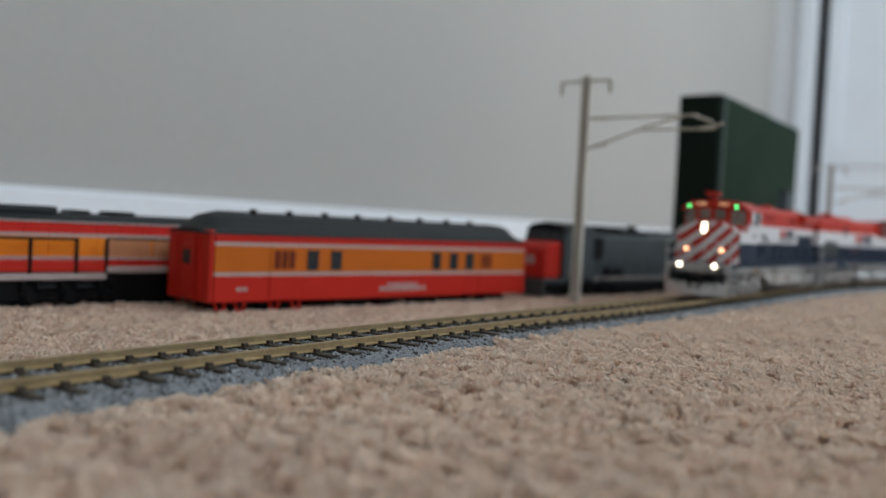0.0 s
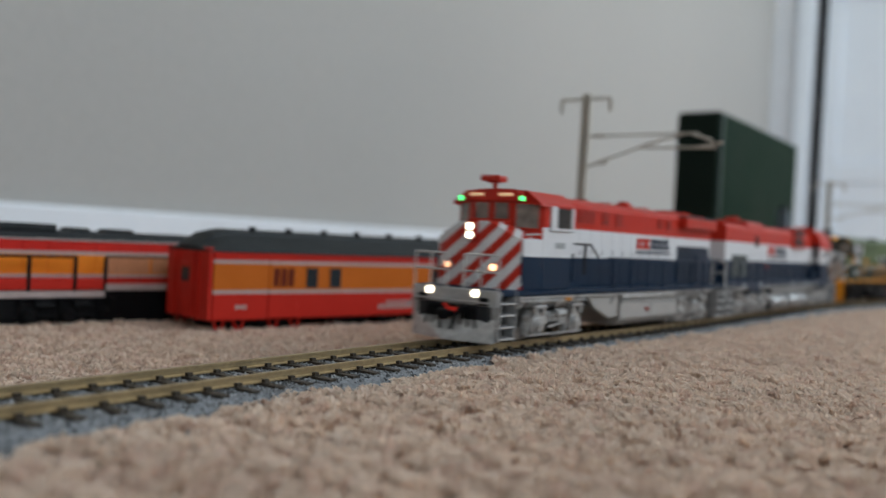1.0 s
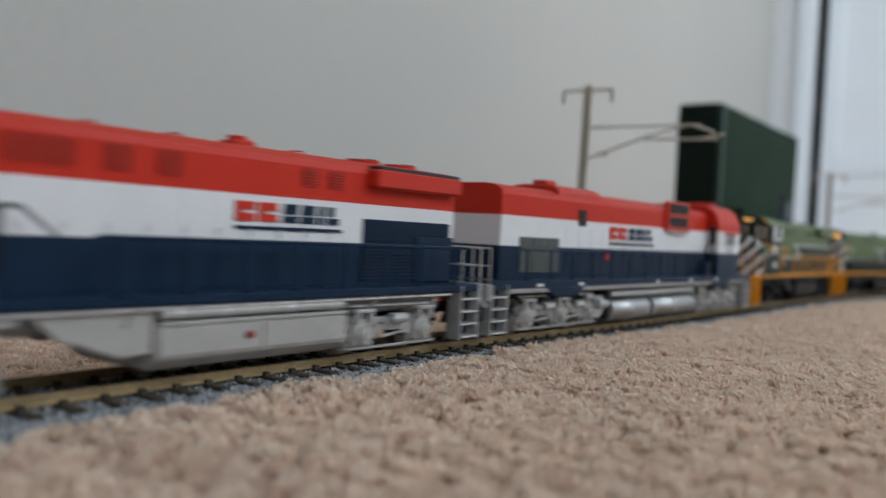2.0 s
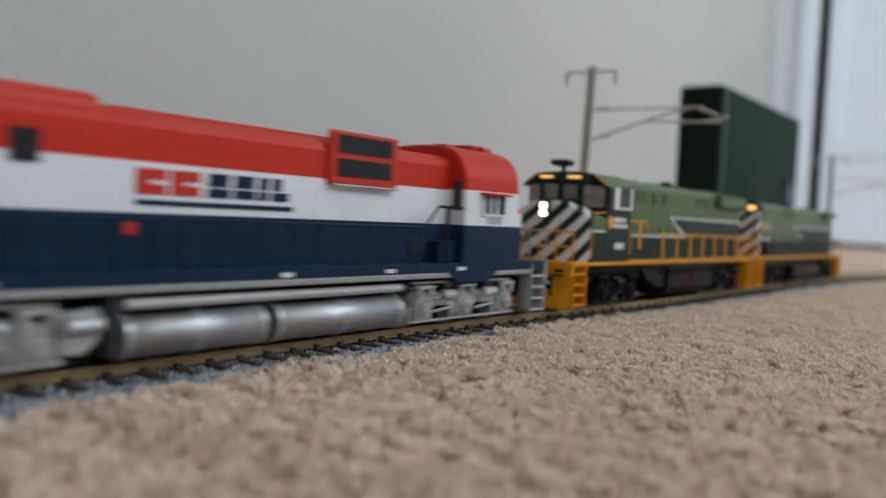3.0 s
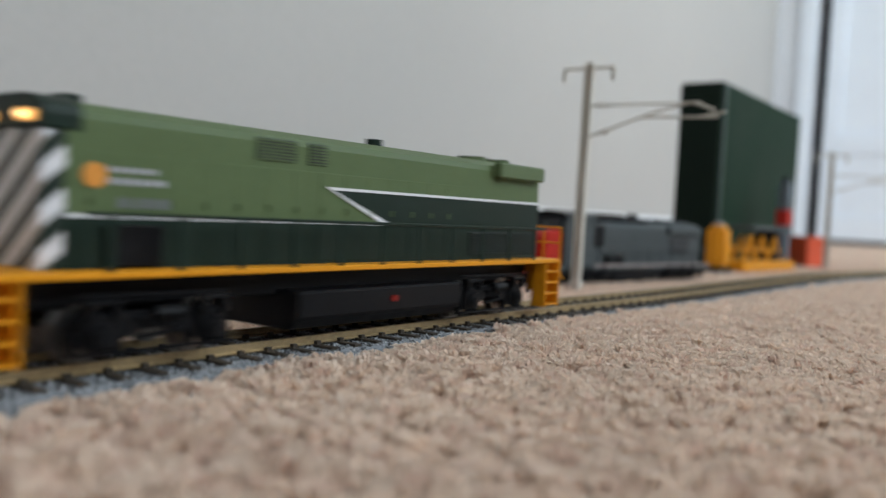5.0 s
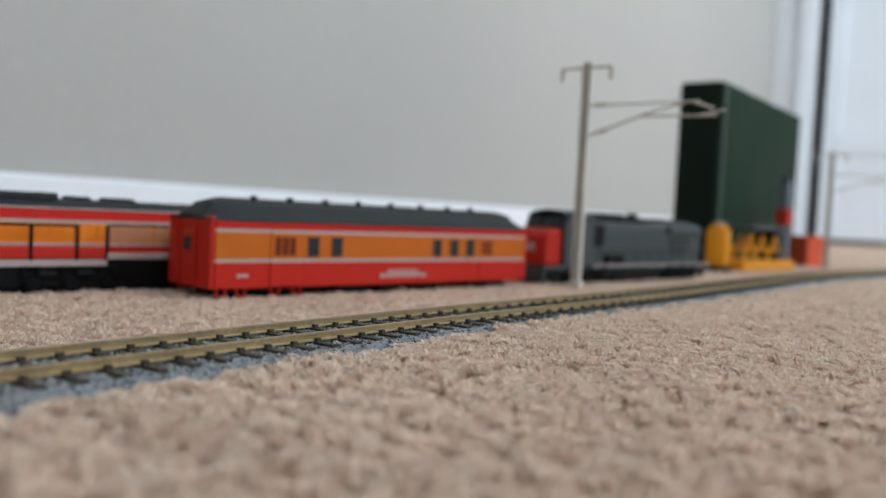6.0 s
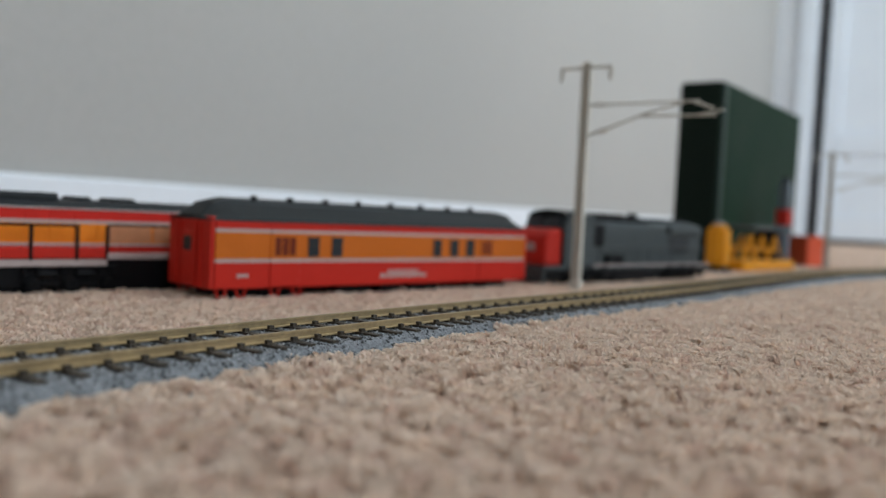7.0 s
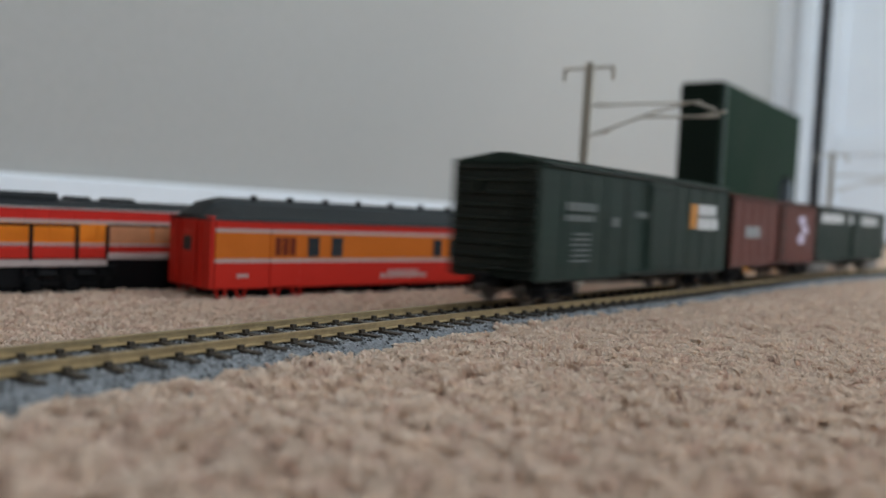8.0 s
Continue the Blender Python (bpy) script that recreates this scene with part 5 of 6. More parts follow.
lead = lead_locomotive()
six = six_axle_locomotive()
green = green_locomotive()
booster = booster_locomotive()
car_green = boxcar("dark green steel model boxcar with ribbed end and white markings", 174, 9.0, 48.2, 51.8, BOX_GREEN, BOX_DARK, -8, 26, 12,
                   [("lettering", 48, 70, 33.0, 36.0, 5, MARK_DIM), ("lettering", 50, 70, 29.4, 31.6, 5, MARK_DIM), *[("data_marks", 52, 66 - k % 3, 15.0 + 1.9 * k, 15.9 + 1.9 * k, 3, MARK_DIM) for k in range(6)],
                    ("data_marks", 30, 36, 28.0, 31.6, 1, MARK_DIM), ("emblem_block", -47, -39, 28.5, 39.5, 1, GOLD), ("emblem_block", -70, -48, 34.6, 39.6, 3, BAR_WHITE), ("emblem_block", -73, -48, 28.2, 33.6, 3, BAR_WHITE),
                    ("data_marks", 4, 16, 32, 34.4, 3, MARK_DIM)], BLACK_P)
car_red = boxcar("brown model boxcar with dark sliding door and pale mark", 172, 10.0, 45.6, 48.4, BOX_RED, BOX_RED_DARK, -4, 15, -12,
                 [("lettering", 40, 66, 25.0, 31.0, 4, BAR_GREY), ("emblem_block", -58, -38, 22.0, 27.5, 1, LILAC), ("emblem_block", -66, -46, 28.0, 33.0, 1, LILAC), ("emblem_block", -58, -38, 33.4, 39.0, 1, LILAC)], BLACK_P)
car_far = boxcar("dark green model boxcar with white lettering along the top", 172, 10.0, 45.8, 48.8, BOX_GREEN, BOX_DARK, -4, 22, 12,
                 [("lettering", 30, 80, 36.5, 43.0, 7, BAR_WHITE), ("lettering", -60, 16, 36.5, 43.0, 9, BAR_WHITE)], PALE_P)


# ---- things standing behind the track ----
ROW_A = Vector((-0.098, 0.360, 0))
ROW_D = Vector((0.7071, 0.7071, 0))
ROW_N = Vector((-0.7071, 0.7071, 0))


def row_pose(s, side=0.0175, z=0.0):
    """Pose of a standing vehicle: s metres along the row, local x along it, y to the wall."""
    p = ROW_A + ROW_D * s + ROW_N * side
    return Matrix.Translation((p.x, p.y, z)) @ Matrix.Rotation(radians(45), 4, "Z")


C_DAYRED, C_ORANGE, C_STRIPE = (0.52, 0.026, 0.016), (0.56, 0.138, 0.018), (0.45, 0.36, 0.34)
DAY_RED = mat("bright_red_paint", C_DAYRED, 0.4, vary=0.08, scale=700, spot=60)
DAY_SIDE = bands("daylight_side", [(13.2, C_DAYRED), (14.8, C_STRIPE), (26.0, C_ORANGE), (27.6, C_STRIPE), (99, C_DAYRED)])
ROOF_BLACK = mat("coach_roof_paint", (0.030, 0.034, 0.036), 0.6, vary=0.25, scale=500, spot=60, bump=0.00005)
STEEL_GREY = mat("dark_grey_paint", (0.060, 0.071, 0.074), 0.5, vary=0.15, scale=500, spot=50)
PALE_STRIPE = mat("pale_stripe_paint", C_STRIPE, 0.5)


def baggage_car():
    """Red and orange heavyweight coach; local x from 0 to 209 mm, near side at y = -19.2."""
    o = thing("baggage_coach", "red and orange model baggage coach with black roof on carpet", "railway coach")
    w, L = 19.2, 209
    mp("body", B(0, L, -w, w, 2.0, 31.0, bevel=0.4), DAY_SIDE, o)
    for x0, x1 in ((-2.2, 0.2), (L - 0.2, L + 2.2)):
        mp("end_wall", B(x0, x1, -w + 0.6, w - 0.6, 2.0, 32.4, bevel=0.4), DAY_RED, o)
    door = mp("end_door", B(-3.0, -2.0, -5.5, 5.5, 2.5, 26, bevel=0.3), DAY_RED, o)
    mp("door_window", B(-3.2, -2.7, -3.4, 3.4, 17.5, 23.5), GLASS, door)
    for y in (-10.5, -6.5, 6.5, 10.5):
        mp("end_post", B(-3.2, -2.1, y - 0.5, y + 0.5, 2.4, 30), DAY_RED, o)
    prof = [(-w - 0.5, 30.8), (-w - 0.3, 32.0), (-14.5, 35.0), (-9.5, 37.6), (-8.6, 39.6), (0, 40.6), (8.6, 39.6), (9.5, 37.6), (14.5, 35.0), (w + 0.3, 32.0), (w + 0.5, 30.8)]
    bm = bmesh.new()
    rings = []
    for x, f in ((-2.6, 0.0), (0.5, 0.35), (5.0, 0.8), (11.0, 1.0), (L - 11.0, 1.0), (L - 5.0, 0.8), (L - 0.5, 0.35), (L + 2.6, 0.0)):
        rings.append([bm.verts.new((x, y * (0.96 + 0.04 * f), 30.8 + (z - 30.8) * (0.22 + 0.78 * f))) for y, z in prof])
    for a, b2 in zip(rings, rings[1:]):
        for i in range(len(prof) - 1):
            bm.faces.new((a[i], a[i + 1], b2[i + 1], b2[i]))
        bm.faces.new((a[-1], a[0], b2[0], b2[-1]))
    bm.faces.new(rings[0][::-1])
    bm.faces.new(rings[-1])
    bmesh.ops.recalc_face_normals(bm, faces=bm.faces)
    mp("roof", bm, ROOF_BLACK, o, "black clerestory-style roof")
    for x in (26, 46, 67, 88, 110, 132, 153, 172):
        bm = tube(bmesh.new(), (x, -6.5, 39.4), (x, -6.5, 41.4), 1.5, 10)
        box(bm, x - 1.4, x + 1.4, -8.0, -5.0, 40.8, 41.9, bevel=0.4)
        mp("roof_vent", bm, BLACK_P, o)
    for s in (-1, 1):
        for x0, x1, tall in ((49.0, 54.6, 1), (63.0, 68.5, 1), (131.6, 136.8, 1), (144.7, 150.1, 1), (157.4, 163.0, 1)):
            ya, yb = sorted((s * (w - 0.2), s * (w + 0.15)))
            ob = mp("window", B(x0, x1, ya, yb, 16.2, 24.6), GLASS, o)
            bm = bmesh.new()
            yc, yd = sorted((s * w, s * (w + 0.4)))
            for a, b2 in ((x0 - 0.4, x0 + 0.2), (x1 - 0.2, x1 + 0.4)):
                box(bm, a, b2, yc, yd, 15.8, 25.0)
            box(bm, x0, x1, yc, yd, 20.2, 20.8)
            box(bm, x0, x1, yc, yd, 15.6, 16.3)
            mp("window_frame", bm, ROOF_BLACK, ob)
        for x0, x1, name in ((28, 44, "sliding_door"), (168, 181, "sliding_door")):
            yc, yd = sorted((s * w, s * (w + 0.5)))
            ob = mp(name, B(x0, x1, yc, yd, 2.6, 28.6, bevel=0.15), DAY_SIDE, o)
            ye, yf = sorted((s * (w + 0.4), s * (w + 0.65)))
            bm = bmesh.new()
            n = 3
            for k in range(n):
                a = x0 + 2 + k * (x1 - x0 - 4) / n
                box(bm, a, a + (x1 - x0 - 4) / n - 0.7, ye, yf, 16.2, 24.4)
            mp("door_panes", bm, mat("door_pane", (0.16, 0.03, 0.015), 0.3), ob)
        glyphs(o, "number_marks", 11 if s < 0 else 195, 17 if s < 0 else 201, 6.8, 8.4, w, s, 3, PALE_STRIPE)
        glyphs(o, "lettering", 94, 127, 5.4, 7.4, w, s, 9, PALE_STRIPE)
        glyphs(o, "lettering", 99, 121, 7.8, 9.2, w, s, 7, PALE_STRIPE)
    bm = bmesh.new()
    box(bm, 6, L - 6, -8, 8, -2.5, 2.2, bevel=0.4)
    for x0, x1 in ((70, 92), (98, 112), (120, 140)):
        box(bm, x0, x1, -15, -8, -2.5, 2.0, bevel=0.4)
    mp("underframe", bm, BLACK_P, o)
    for s in (-1, 1):
        for x in (2, 12, 30, 42):
            bm = bmesh.new()
            tube(bm, (x, s * 16.5, 2.2), (x + 1.6, s * 17.0, -2.6), 0.6, 6)
            tube(bm, (x + 5.5, s * 16.5, 2.2), (x + 3.8, s * 17.0, -2.6), 0.6, 6)
            tube(bm, (x + 1.6, s * 17.0, -2.4), (x + 3.8, s * 17.0, -2.4), 0.6, 6)
            mp("step_iron", bm, DAY_RED, o)
        for xc in (28, L - 28):
            bm = B(xc - 17, xc + 17, min(s * 11, s * 13.5), max(s * 11, s * 13.5), -3.0, 1.8, bevel=0.6)
            for a in (-11, 0, 11):
                tube(bm, (xc + a, s * 13.5, -0.6), (xc + a, s * 14.8, -0.6), 2.2, 10)
            mp("bogie_frame", bm, BLACK_P, o)
    o.matrix_basis = row_pose(0.0, 0.0192, -0.0010) @ Matrix.Diagonal((1, 1, 1.045, 1))
    return o


def daylight_diesel():
    """Red and orange hood diesel; local x runs from -205 to 0 mm towards the coach."""
    o = thing("daylight_diesel", "red and orange striped model diesel with black roof and railings", "locomotive")
    w = 11.5
    side = bands("daylight_hood", [(19.4, C_DAYRED), (20.6, C_STRIPE), (28.0, (0.80, 0.23, 0.022)), (29.4, C_STRIPE), (34.0, (0.60, 0.03, 0.022)), (99, (0.03, 0.033, 0.036))])
    mp("hood", P(hood_profile(w, 14.6, 37.2), -200, -6, "x", bevel=0.3), side, o)
    mp("raised_roof", B(-190, -64, -9, 9, 36.6, 39.4, bevel=0.6), ROOF_BLACK, o)
    for x0, x1 in ((-58, -50), (-43, -32)):
        mp("roof_fan", B(x0, x1, -6, 6, 36.8, 38.4, bevel=0.8), ROOF_BLACK, o)
    mp("cab", B(-190, -150, -17, 17, 14.6, 38.6, bevel=1.0), side, o)
    mp("sill", B(-204, -48, -17.5, 17.5, 12.0, 14.5, bevel=0.2), PALE_STRIPE, o, "pale grey sill stripe")
    mp("sill", B(-48, -5, -17.5, 17.5, 14.6, 16.9, bevel=0.2), PALE_STRIPE, o, "pale grey sill stripe")
    mp("skirt", B(-204, -48, -17.3, 17.3, 15.0, 19.2, bevel=0.2), DAY_RED, o)
    mp("underframe", B(-203, -6, -16.5, 16.5, 4.0, 12.1, bevel=0.5), BLACK_P, o)
    mp("end_frame", B(-47.5, -4.5, -17.0, 17.0, 1.0, 14.7, bevel=0.5), BLACK_P, o)
    for xc in (-165, -62):
        truck(o, xc, (-14, 0, 14), BLACK_P, side=14.5, r=5.5)
    bm = B(-135, -80, -16, 16, 0.5, 9.5, bevel=2.0)
    mp("fuel_tank", bm, BLACK_P, o)
    for s in (-1, 1):
        for x in (-140, -120, -98, -76.3, -59.7, -48.2, -18):
            bm = B(x - 0.7, x + 0.7, min(s * 16.8, s * 17.4), max(s * 16.8, s * 17.4), 12.5, 27.5, bevel=0.1)
            mp("stanchion", bm, BLACK_P, o)
        mp("handrail", T((-140, s * 17.1, 27.4), (-59, s * 17.1, 27.4), 0.5, 6), BLACK_P, o)
        mp("handrail", T((-48.2, s * 17.1, 27.9), (-17, s * 17.1, 27.9), 0.4, 6), BLACK_P, o)
        for a in np.arange(-140, -28, 9.0):
            ya, yb = sorted((s * 11.4, s * 11.75))
            mp("hood_door", B(a, a + 8.4, ya, yb, 16.0, 33.0, bevel=0.1), side, o)
        ya, yb = sorted((s * 11.5, s * 12.1))
        for a in (-46, -27):
            mp("radiator_screen", B(a, a + 18, ya, yb, 21.0, 28.2, bevel=0.15), mat("screen_peach", (0.55, 0.24, 0.12), 0.5, vary=0.3, scale=900), o, "dull orange radiator screen")
        mp("hood_stripe", B(-140, -8, ya, yb, 33.4, 34.0), PALE_STRIPE, o)
        o.matrix_basis = row_pose(0.0279, 0.0655, -0.0059) @ Matrix.Scale(1.15, 4)
    return o


def grey_diesel():
    """Dark grey diesel with a red nose; local x from 0 to 215 mm, nose at 0."""
    o = thing("grey_diesel", "dark grey model diesel with a red nose behind the mast", "locomotive")
    w = 11.8
    mp("hood", P(hood_profile(w, 12.0, 41.0), 52, 205, "x", bevel=0.3), STEEL_GREY, o)
    mp("roof_equipment", B(58, 130, -10.5, 10.5, 40.2, 43.6, bevel=1.2), BLACK_P, o)
    mp("roof_equipment", B(150, 196, -9, 9, 40.4, 42.0, bevel=0.8), STEEL_GREY, o)
    for x in (70, 86, 102):
        mp("fan_housing", T((x, 0, 43.0), (x, 0, 45.2), 5.4, 16), BLACK_P, o)
    for x in (140, 158, 174, 190):
        mp("fan_housing", T((x, 0, 40.5), (x, 0, 43.6), 5.2, 16), GRILLE, o)
    mp("exhaust_stack", B(118, 126, -3, 3, 43.0, 46.4, bevel=0.6), BLACK_P, o)
    for s in (-1, 1):
        ya, yb = sorted((s * 11.0, s * 14.6))
        mp("radiator_overhang", B(154, 202, ya, yb, 33.5, 39.0, bevel=0.6), STEEL_GREY, o)
        mp("blower_duct", B(54, 68, ya, yb, 24.0, 38.5, bevel=1.2), BLACK_P, o)
        mp("battery_box", B(72, 92, ya, yb, 12.0, 19.0, bevel=0.5), BLACK_P, o)
        mp("walkway_edge", B(54, 212, s * 16.9 - 0.6, s * 16.9 + 0.6, 11.8, 12.8, bevel=0.2), PALE_STRIPE, o)
    cab = bmesh.new()
    prism(cab, [(20, 12), (20, 36), (23, 42.4), (50, 44.4), (52, 44), (52, 12)], -17, 17, "y", bevel=0.6)
    mp("cab", cab, STEEL_GREY, o)
    mp("cab_roof", P([(-17.4, 41.0), (-12, 44.6), (0, 46.0), (12, 44.6), (17.4, 41.0)], 21, 53, "x", bevel=0.3), BLACK_P, o)
    nose = bmesh.new()
    prism(nose, [(4, 12), (4, 30), (8, 34.0), (21, 34.4), (21, 12)], -14, 14, "y", bevel=1.2)
    mp("nose", nose, DAY_RED, o, "red short nose")
    mp("emblem", B(3.2, 4.4, -5, 5, 20.5, 25.5, bevel=0.4), PALE_STRIPE, o)
    mp("windscreen", B(19.4, 22.0, -13, -2, 35.5, 40.5, bevel=0.3), GLASS, o)
    mp("windscreen", B(19.4, 22.0, 2, 13, 35.5, 40.5, bevel=0.3), GLASS, o)
    for s in (-1, 1):
        ya, yb = sorted((s * 16.6, s * 17.4))
        mp("side_window", B(28, 40, ya, yb, 33.0, 40.0, bevel=0.2), GLASS, o)
        ya, yb = sorted((s * 11.4, s * 12.6))
        mp("inlet_grille", B(158, 186, ya, yb, 20, 31, bevel=0.2), GRILLE, o)
        for a in np.arange(58, 150, 10):
            ya, yb = sorted((s * 11.6, s * 12.0))
            mp("hood_door", B(a, a + 9.4, ya, yb, 13, 34, bevel=0.1), STEEL_GREY, o)
        mp("handrail", T((56, s * 17, 24), (204, s * 17, 24), 0.35, 6), STEEL_GREY, o)
        for x in np.arange(58, 206, 16):
            mp("stanchion", B(x - 0.4, x + 0.4, min(s * 16.8, s * 17.2), max(s * 16.8, s * 17.2), 12, 24), STEEL_GREY, o)
    mp("rear_panel", B(204.6, 206.4, -11, 11, 13, 37, bevel=0.4), DAY_RED, o, "red rear hood end")
    mp("sill", B(0, 214, -17.3, 17.3, 9.6, 12.1, bevel=0.3), STEEL_GREY, o)
    mp("pilot", B(-0.5, 1.5, -17, 17, 2, 12, bevel=0.3), STEEL_GREY, o)
    mp("underframe", B(4, 210, -15, 15, 3.5, 9.7, bevel=0.6), BLACK_P, o)
    for xc in (45, 168):
        truck(o, xc, (-18, 0, 18), BLACK_P, side=14.5, r=5.5)
    mp("fuel_tank", B(78, 134, -16, 16, 0.5, 9.5, bevel=1.8), BLACK_P, o)
    o.matrix_basis = row_pose(0.230, z=-0.004) @ Matrix.Diagonal((1, 1, 1.07, 1))
    return o


def catenary_mast():
    o = thing("catenary_mast", "beige metal catenary mast with cross arm over the track", "mast")
    m = mat("mast_paint", (0.52, 0.49, 0.43), 0.5, vary=0.12, scale=600, spot=60)
    bm = bmesh.new()
    for sx in (-1, 1):
        box(bm, sx * 2.2 - 0.5, sx * 2.2 + 0.5, -2.2, 2.2, 0, 133.5, bevel=0.2)
    box(bm, -1.8, 1.8, -0.45, 0.45, 0, 133.5)
    mp("post", bm, m, o)
    mp("foot", B(-3.4, 3.4, -3.4, 3.4, -8.0, 1.0, bevel=0.5), m, o)
    mp("cross_arm", B(-17.5, 16, -0.7, 0.7, 129.4, 130.9, bevel=0.2), m, o)
    for x in (-17, 15.4):
        bm = tube(bmesh.new(), (x, 0, 130), (x, 0, 122), 0.8, 8)
        for z in (128.5, 126.5, 124.5):
            tube(bm, (x, 0, z - 0.4), (x, 0, z + 0.4), 1.5, 10)
        mp("insulator", bm, m, o)
    bm = tube(bmesh.new(), (2, 0, 107.6), (70, 0, 107.8), 0.65, 8)
    mp("upper_arm", bm, m, o)
    bm = tube(bmesh.new(), (2, 0, 89), (42, 0, 102.5), 0.7, 8)
    tube(bm, (42, 0, 102.5), (62, 0, 107.5), 0.7, 8)
    mp("strut", bm, m, o)
    bm = tube(bmesh.new(), (34, 0, 100.2), (80, 0, 99.6), 0.7, 8)
    tube(bm, (66, 0, 107.8), (78, 0, 103.5), 0.9, 8)
    tube(bm, (70, 0, 100.0), (84, 0, 102.5), 0.7, 8)
    mp("registration_arm", bm, m, o)
    for x, z in ((8, 107.6), (10, 91.8)):
        bm = bmesh.new()
        for k in range(4):
            tube(bm, (x + k * 1.6 - 0.4, 0, z), (x + k * 1.6 + 0.4, 0, z), 1.4, 8)
        mp("insulator", bm, m, o)
    o.matrix_basis = Matrix.Translation((0.082, 0.510, 0.001)) @ Matrix.Rotation(radians(-36.1), 4, "Z")
    return o


def green_case():
    """Tall dark green storage case on edge, with a rounded spine."""
    o = thing("green_case", "dark green storage case standing on the carpet", "case")
    g = mat("green_case_cover", (0.011, 0.030, 0.017), 0.65, spec=0.06, vary=0.14, scale=300, spot=14, bump=0.0002, bump_scale=1500)
    # Darker copy of the cover for spine and filling: shade put into the colour.
    gd = mat("green_case_shaded", (0.007, 0.014, 0.010), 0.5, spec=0.1, vary=0.14, scale=300, spot=14)
    L, H, W = 303, 190.5, 45
    mp("cover", B(-L / 2, L / 2, -W / 2, -W / 2 + 4, 0, H, bevel=1.5), g, o)
    mp("cover", B(-L / 2, L / 2, W / 2 - 4, W / 2, 0, H, bevel=1.5), g, o)
    mp("spine", B(-L / 2 - 3, -L / 2 + 3, -W / 2, W / 2, 0, H, bevel=2.5), gd, o)
    mp("filling", B(-L / 2 + 2, L / 2 - 3, -W / 2 + 3.5, W / 2 - 3.5, 1.5, H - 2.5, bevel=0.6), gd, o)
    bm = B(-L / 2 + 5, -L / 2 + 10, -W / 2 - 0.8, -W / 2 + 0.6, 1, H - 1, bevel=0.5)
    mp("hinge_strip", bm, mat("case_strip", (0.05, 0.075, 0.07), 0.35, vary=0.1, scale=300), o)
    o.matrix_basis = Matrix.Translation((0.3476, 0.9868, -0.004)) @ Matrix.Rotation(radians(53.5), 4, "Z")
    return o


def yellow_tank():
    o = thing("yellow_hopper", "yellow rounded model wagon end standing on carpet", "wagon")
    mp("body", B(-10, 10, -9, 9, 5, 45, bevel=4, segs=3), YELLOW_P, o)
    mp("frame", B(-11, 11, -10, 10, -2, 6, bevel=0.8), BLACK_P, o)
    mp("cap", B(-4, 4, -4, 4, 44.5, 48, bevel=1), BAR_GREY, o)
    o.matrix_basis = Matrix.Translation((0.256, 0.780, -0.004)) @ Matrix.Rotation(radians(45), 4, "Z")
    return o


def crane_wagon():
    o = thing("crane_wagon", "yellow model crane wagon with lattice frame on carpet", "wagon")
    mp("deck", B(-62, 62, -14, 14, 2, 12, bevel=1), YELLOW_P, o)
    for y in (-11, 11):
        bm = bmesh.new()
        for x in (-60, -30, 0):
            tube(bm, (x, y, 12), (x + 15, y, 36), 1.3, 6)
            tube(bm, (x + 15, y, 36), (x + 30, y, 12), 1.3, 6)
        tube(bm, (-60, y, 24), (30, y, 22), 1.2, 6)
        mp("lattice", bm, YELLOW_P, o)
    mp("machine_house", B(20, 44, -12, 12, 12, 42, bevel=1.5), mat("dark_blue_plastic", (0.015, 0.02, 0.03), 0.5), o, "dark machine house")
    mp("roof", B(-40, 46, -13, 13, 42, 46, bevel=1.0), STEEL_GREY, o)
    o.matrix_basis = Matrix.Translation((0.316, 0.842, -0.004)) @ Matrix.Rotation(radians(46.5), 4, "Z")
    return o


def signal_column():
    o = thing("column_tower", "grey model tower with a red band", "tower")
    mp("shaft", B(-6, 6, -6, 6, 0, 96, bevel=1.2), mat("tower_grey", (0.14, 0.17, 0.2), 0.5, vary=0.15, scale=300), o)
    mp("band", B(-6.8, 6.8, -6.8, 6.8, 48, 66, bevel=1.0), DAY_RED, o, "red band")
    mp("cap", B(-4, 4, -4, 4, 96, 102, bevel=1.0), STEEL_GREY, o)
    o.matrix_basis = Matrix.Translation((0.374, 0.925, -0.004)) @ Matrix.Rotation(radians(50), 4, "Z")
    return o


def orange_crate():
    o = thing("orange_crate", "orange plastic crate standing on the carpet", "crate")
    c = mat("orange_plastic", (0.75, 0.12, 0.055), 0.4, vary=0.1, scale=300, spot=30)
    bm = bmesh.new()
    box(bm, -23, 23, -23, -20, 0, 37, bevel=0.8)
    box(bm, -23, 23, 20, 23, 0, 37, bevel=0.8)
    box(bm, -23, -20, -21, 21, 0, 37, bevel=0.8)
    box(bm, 20, 23, -21, 21, 0, 37, bevel=0.8)
    box(bm, -22, 22, -22, 22, 0, 3)
    mp("shell", bm, c, o)
    bm = bmesh.new()
    for z in (9, 18, 27):
        box(bm, -23.8, 23.8, -23.8, 23.8, z, z + 1.6, bevel=0.3)
    mp("ribs", bm, c, o)
    mp("rim", B(-25, 25, -25, 25, 35, 37.6, bevel=0.8), c, o)
    o.matrix_basis = Matrix.Translation((0.436, 1.005, -0.004)) @ Matrix.Rotation(radians(25), 4, "Z") @ Matrix.Diagonal((0.66, 0.66, 1.0, 1))
    return o


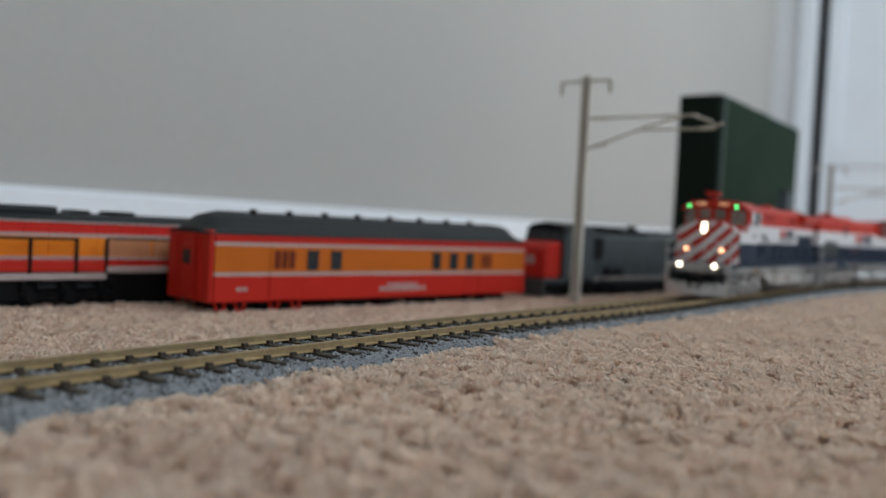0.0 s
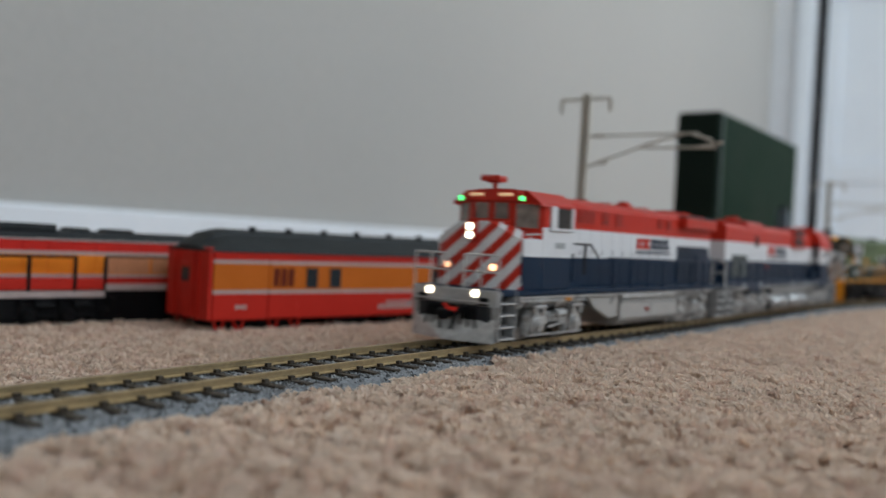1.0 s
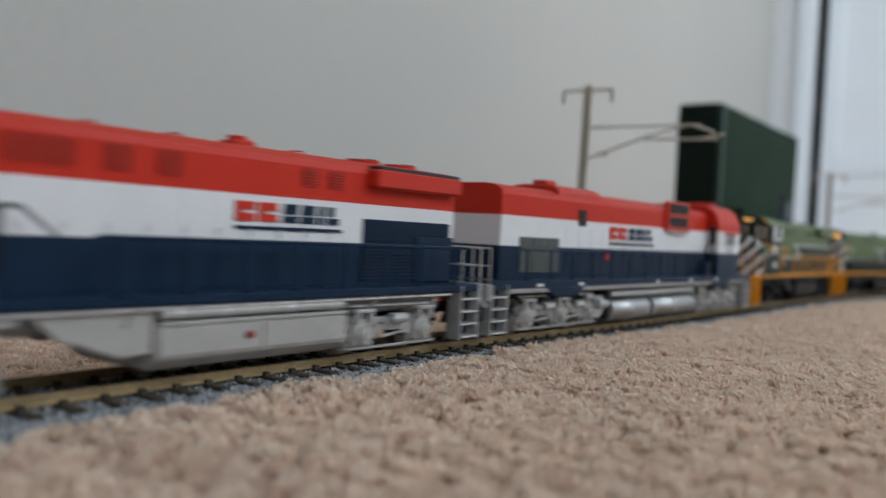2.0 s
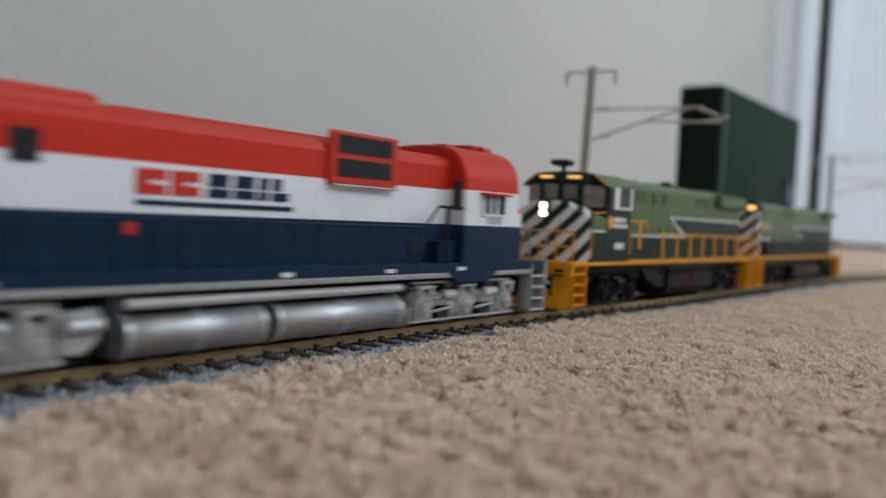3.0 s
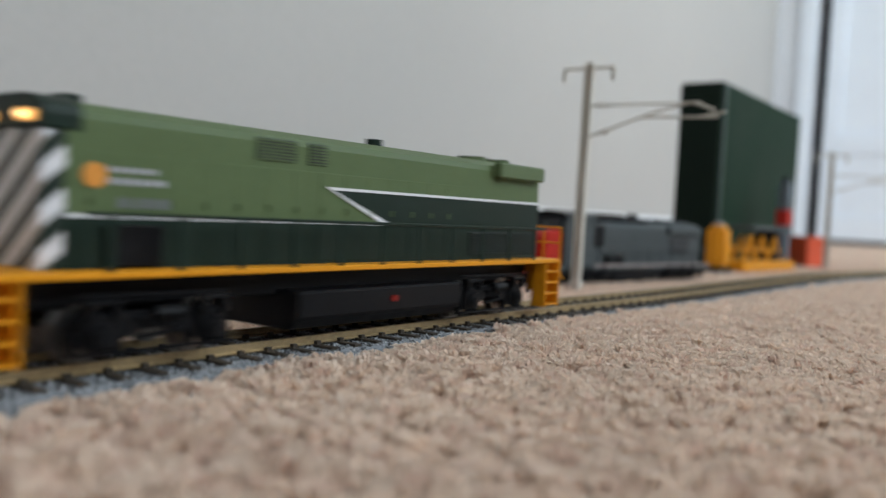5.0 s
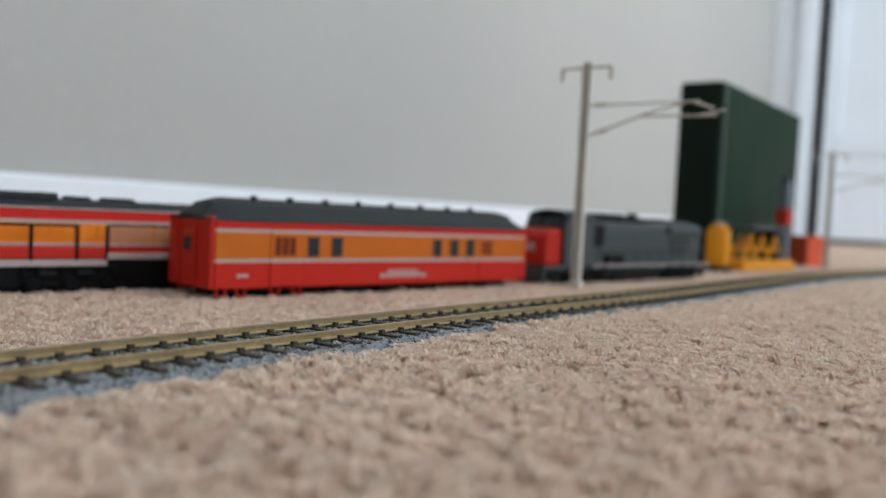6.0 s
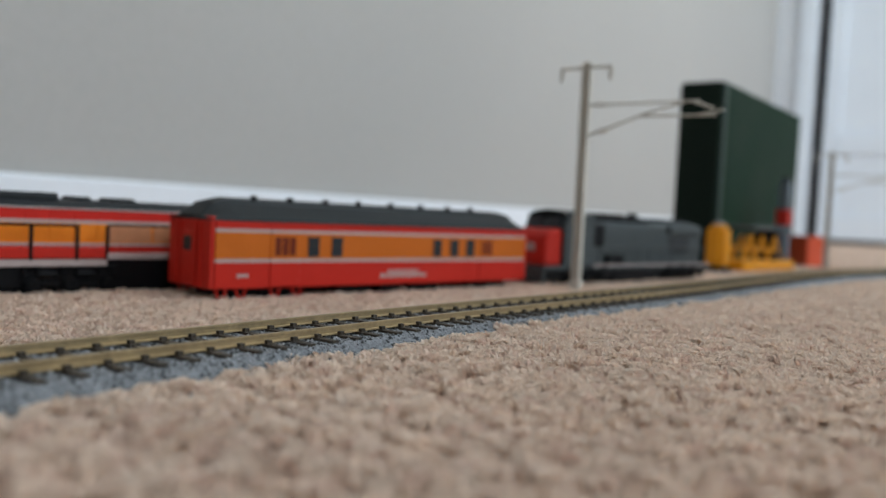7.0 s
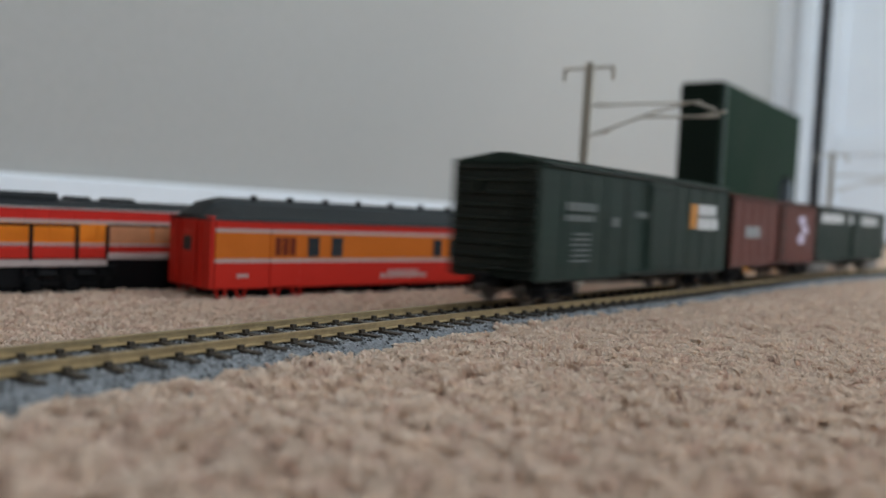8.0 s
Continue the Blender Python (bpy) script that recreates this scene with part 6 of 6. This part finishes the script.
baggage_car()
daylight_diesel()
grey_diesel()
mast = tagged(catenary_mast(), group="catenary masts beside the track")
far_mast = copy_thing(mast, Matrix.Translation((0.432, 0.945, -0.004)) @ Matrix.Rotation(radians(-20), 4, "Z"))
tagged(far_mast, "beige catenary mast beside the far bend of the track", "mast")
green_case()
yellow_tank()
crane_wagon()
signal_column()
orange_crate()


# ---- movement ----
def sink(t):
    """How far the carpet gives under the passing train, and springs back after it."""
    return float(np.interp(t, [0.0, 0.5, 1.0, 1.5, 2.0, 4.7, 5.5, 6.0, 6.5, 7.0, 7.6, 8.0], [0.0000, 0.0003, 0.0009, 0.0015, 0.0017, 0.0017, 0.0013, 0.0010, 0.0006, 0.0, 0.0, 0.0003])) - SPRING


SPRING = 0.0004


def ride(u, half, t):
    """Pose of a vehicle whose middle is u metres along the track, carried by two bogies; it travels towards smaller u."""
    a, b = on_track(u - half), on_track(u + half)
    c, d = (a + b) / 2, a - b
    return Matrix.Translation(c + Vector((0, 0, RAIL_Z + 0.0005 - sink(t)))) @ Matrix.Rotation(math.atan2(d.y, d.x), 4, "Z")


SPEED = 0.207


def goods_front(t):
    """Place of the goods train's front end; it slows as it comes."""
    ts = [0.0, 6.6, 7.0, 7.1, 7.2, 7.3, 7.4, 7.6, 7.7, 7.8, 8.0]
    us = [5.30, 1.34, 0.93, 0.822, 0.718, 0.634, 0.566, 0.447, 0.395, 0.343, 0.240]
    return float(np.interp(t, ts, us))


def motions():
    times = [i / 10 for i in range(81)]
    standing = mast.matrix_basis.copy()
    foot = Matrix.Translation(standing.translation)
    lean_t = [0.0, 1.0, 1.5, 3.0, 4.0, 4.5, 5.5, 6.0, 7.0, 7.5, 8.0]
    lean_a = [0.1, 0.5, 0.5, 1.35, 1.45, 0.9, 0.1, 0.0, -0.15, 0.0, 0.6]
    walk(mast, [(t, foot @ Matrix.Rotation(radians(float(np.interp(t, lean_t, lean_a))), 4, "Y") @ foot.inverted() @ standing) for t in times])
    walk(track, [(t, Matrix.Translation((0, 0, -sink(t)))) for t in times])
    for ob, middle, half in ((lead, 0.215, 0.06), (six, 0.439, 0.076), (green, 0.673, 0.06), (booster, 0.884, 0.06)):
        walk(ob, [(t, ride(middle - SPEED * (t - 1.5), half, t)) for t in times])
        turning = [(f / FPS, SPEED * f / FPS) for f in range(8 * FPS + 1)]
        for part_ob in ob.children:
            if part_ob.name.startswith("wheelset"):
                place = part_ob.location.copy()
                walk(part_ob, [(t, Matrix.Translation(place) @ Matrix.Rotation(d / place.z, 4, "Y")) for t, d in turning])
    for ob, behind, half in ((car_green, 0.087, 0.067), (car_red, 0.270, 0.066), (car_far, 0.451, 0.066)):
        walk(ob, [(t, ride(goods_front(t) + behind, half, t)) for t in times])


motions()
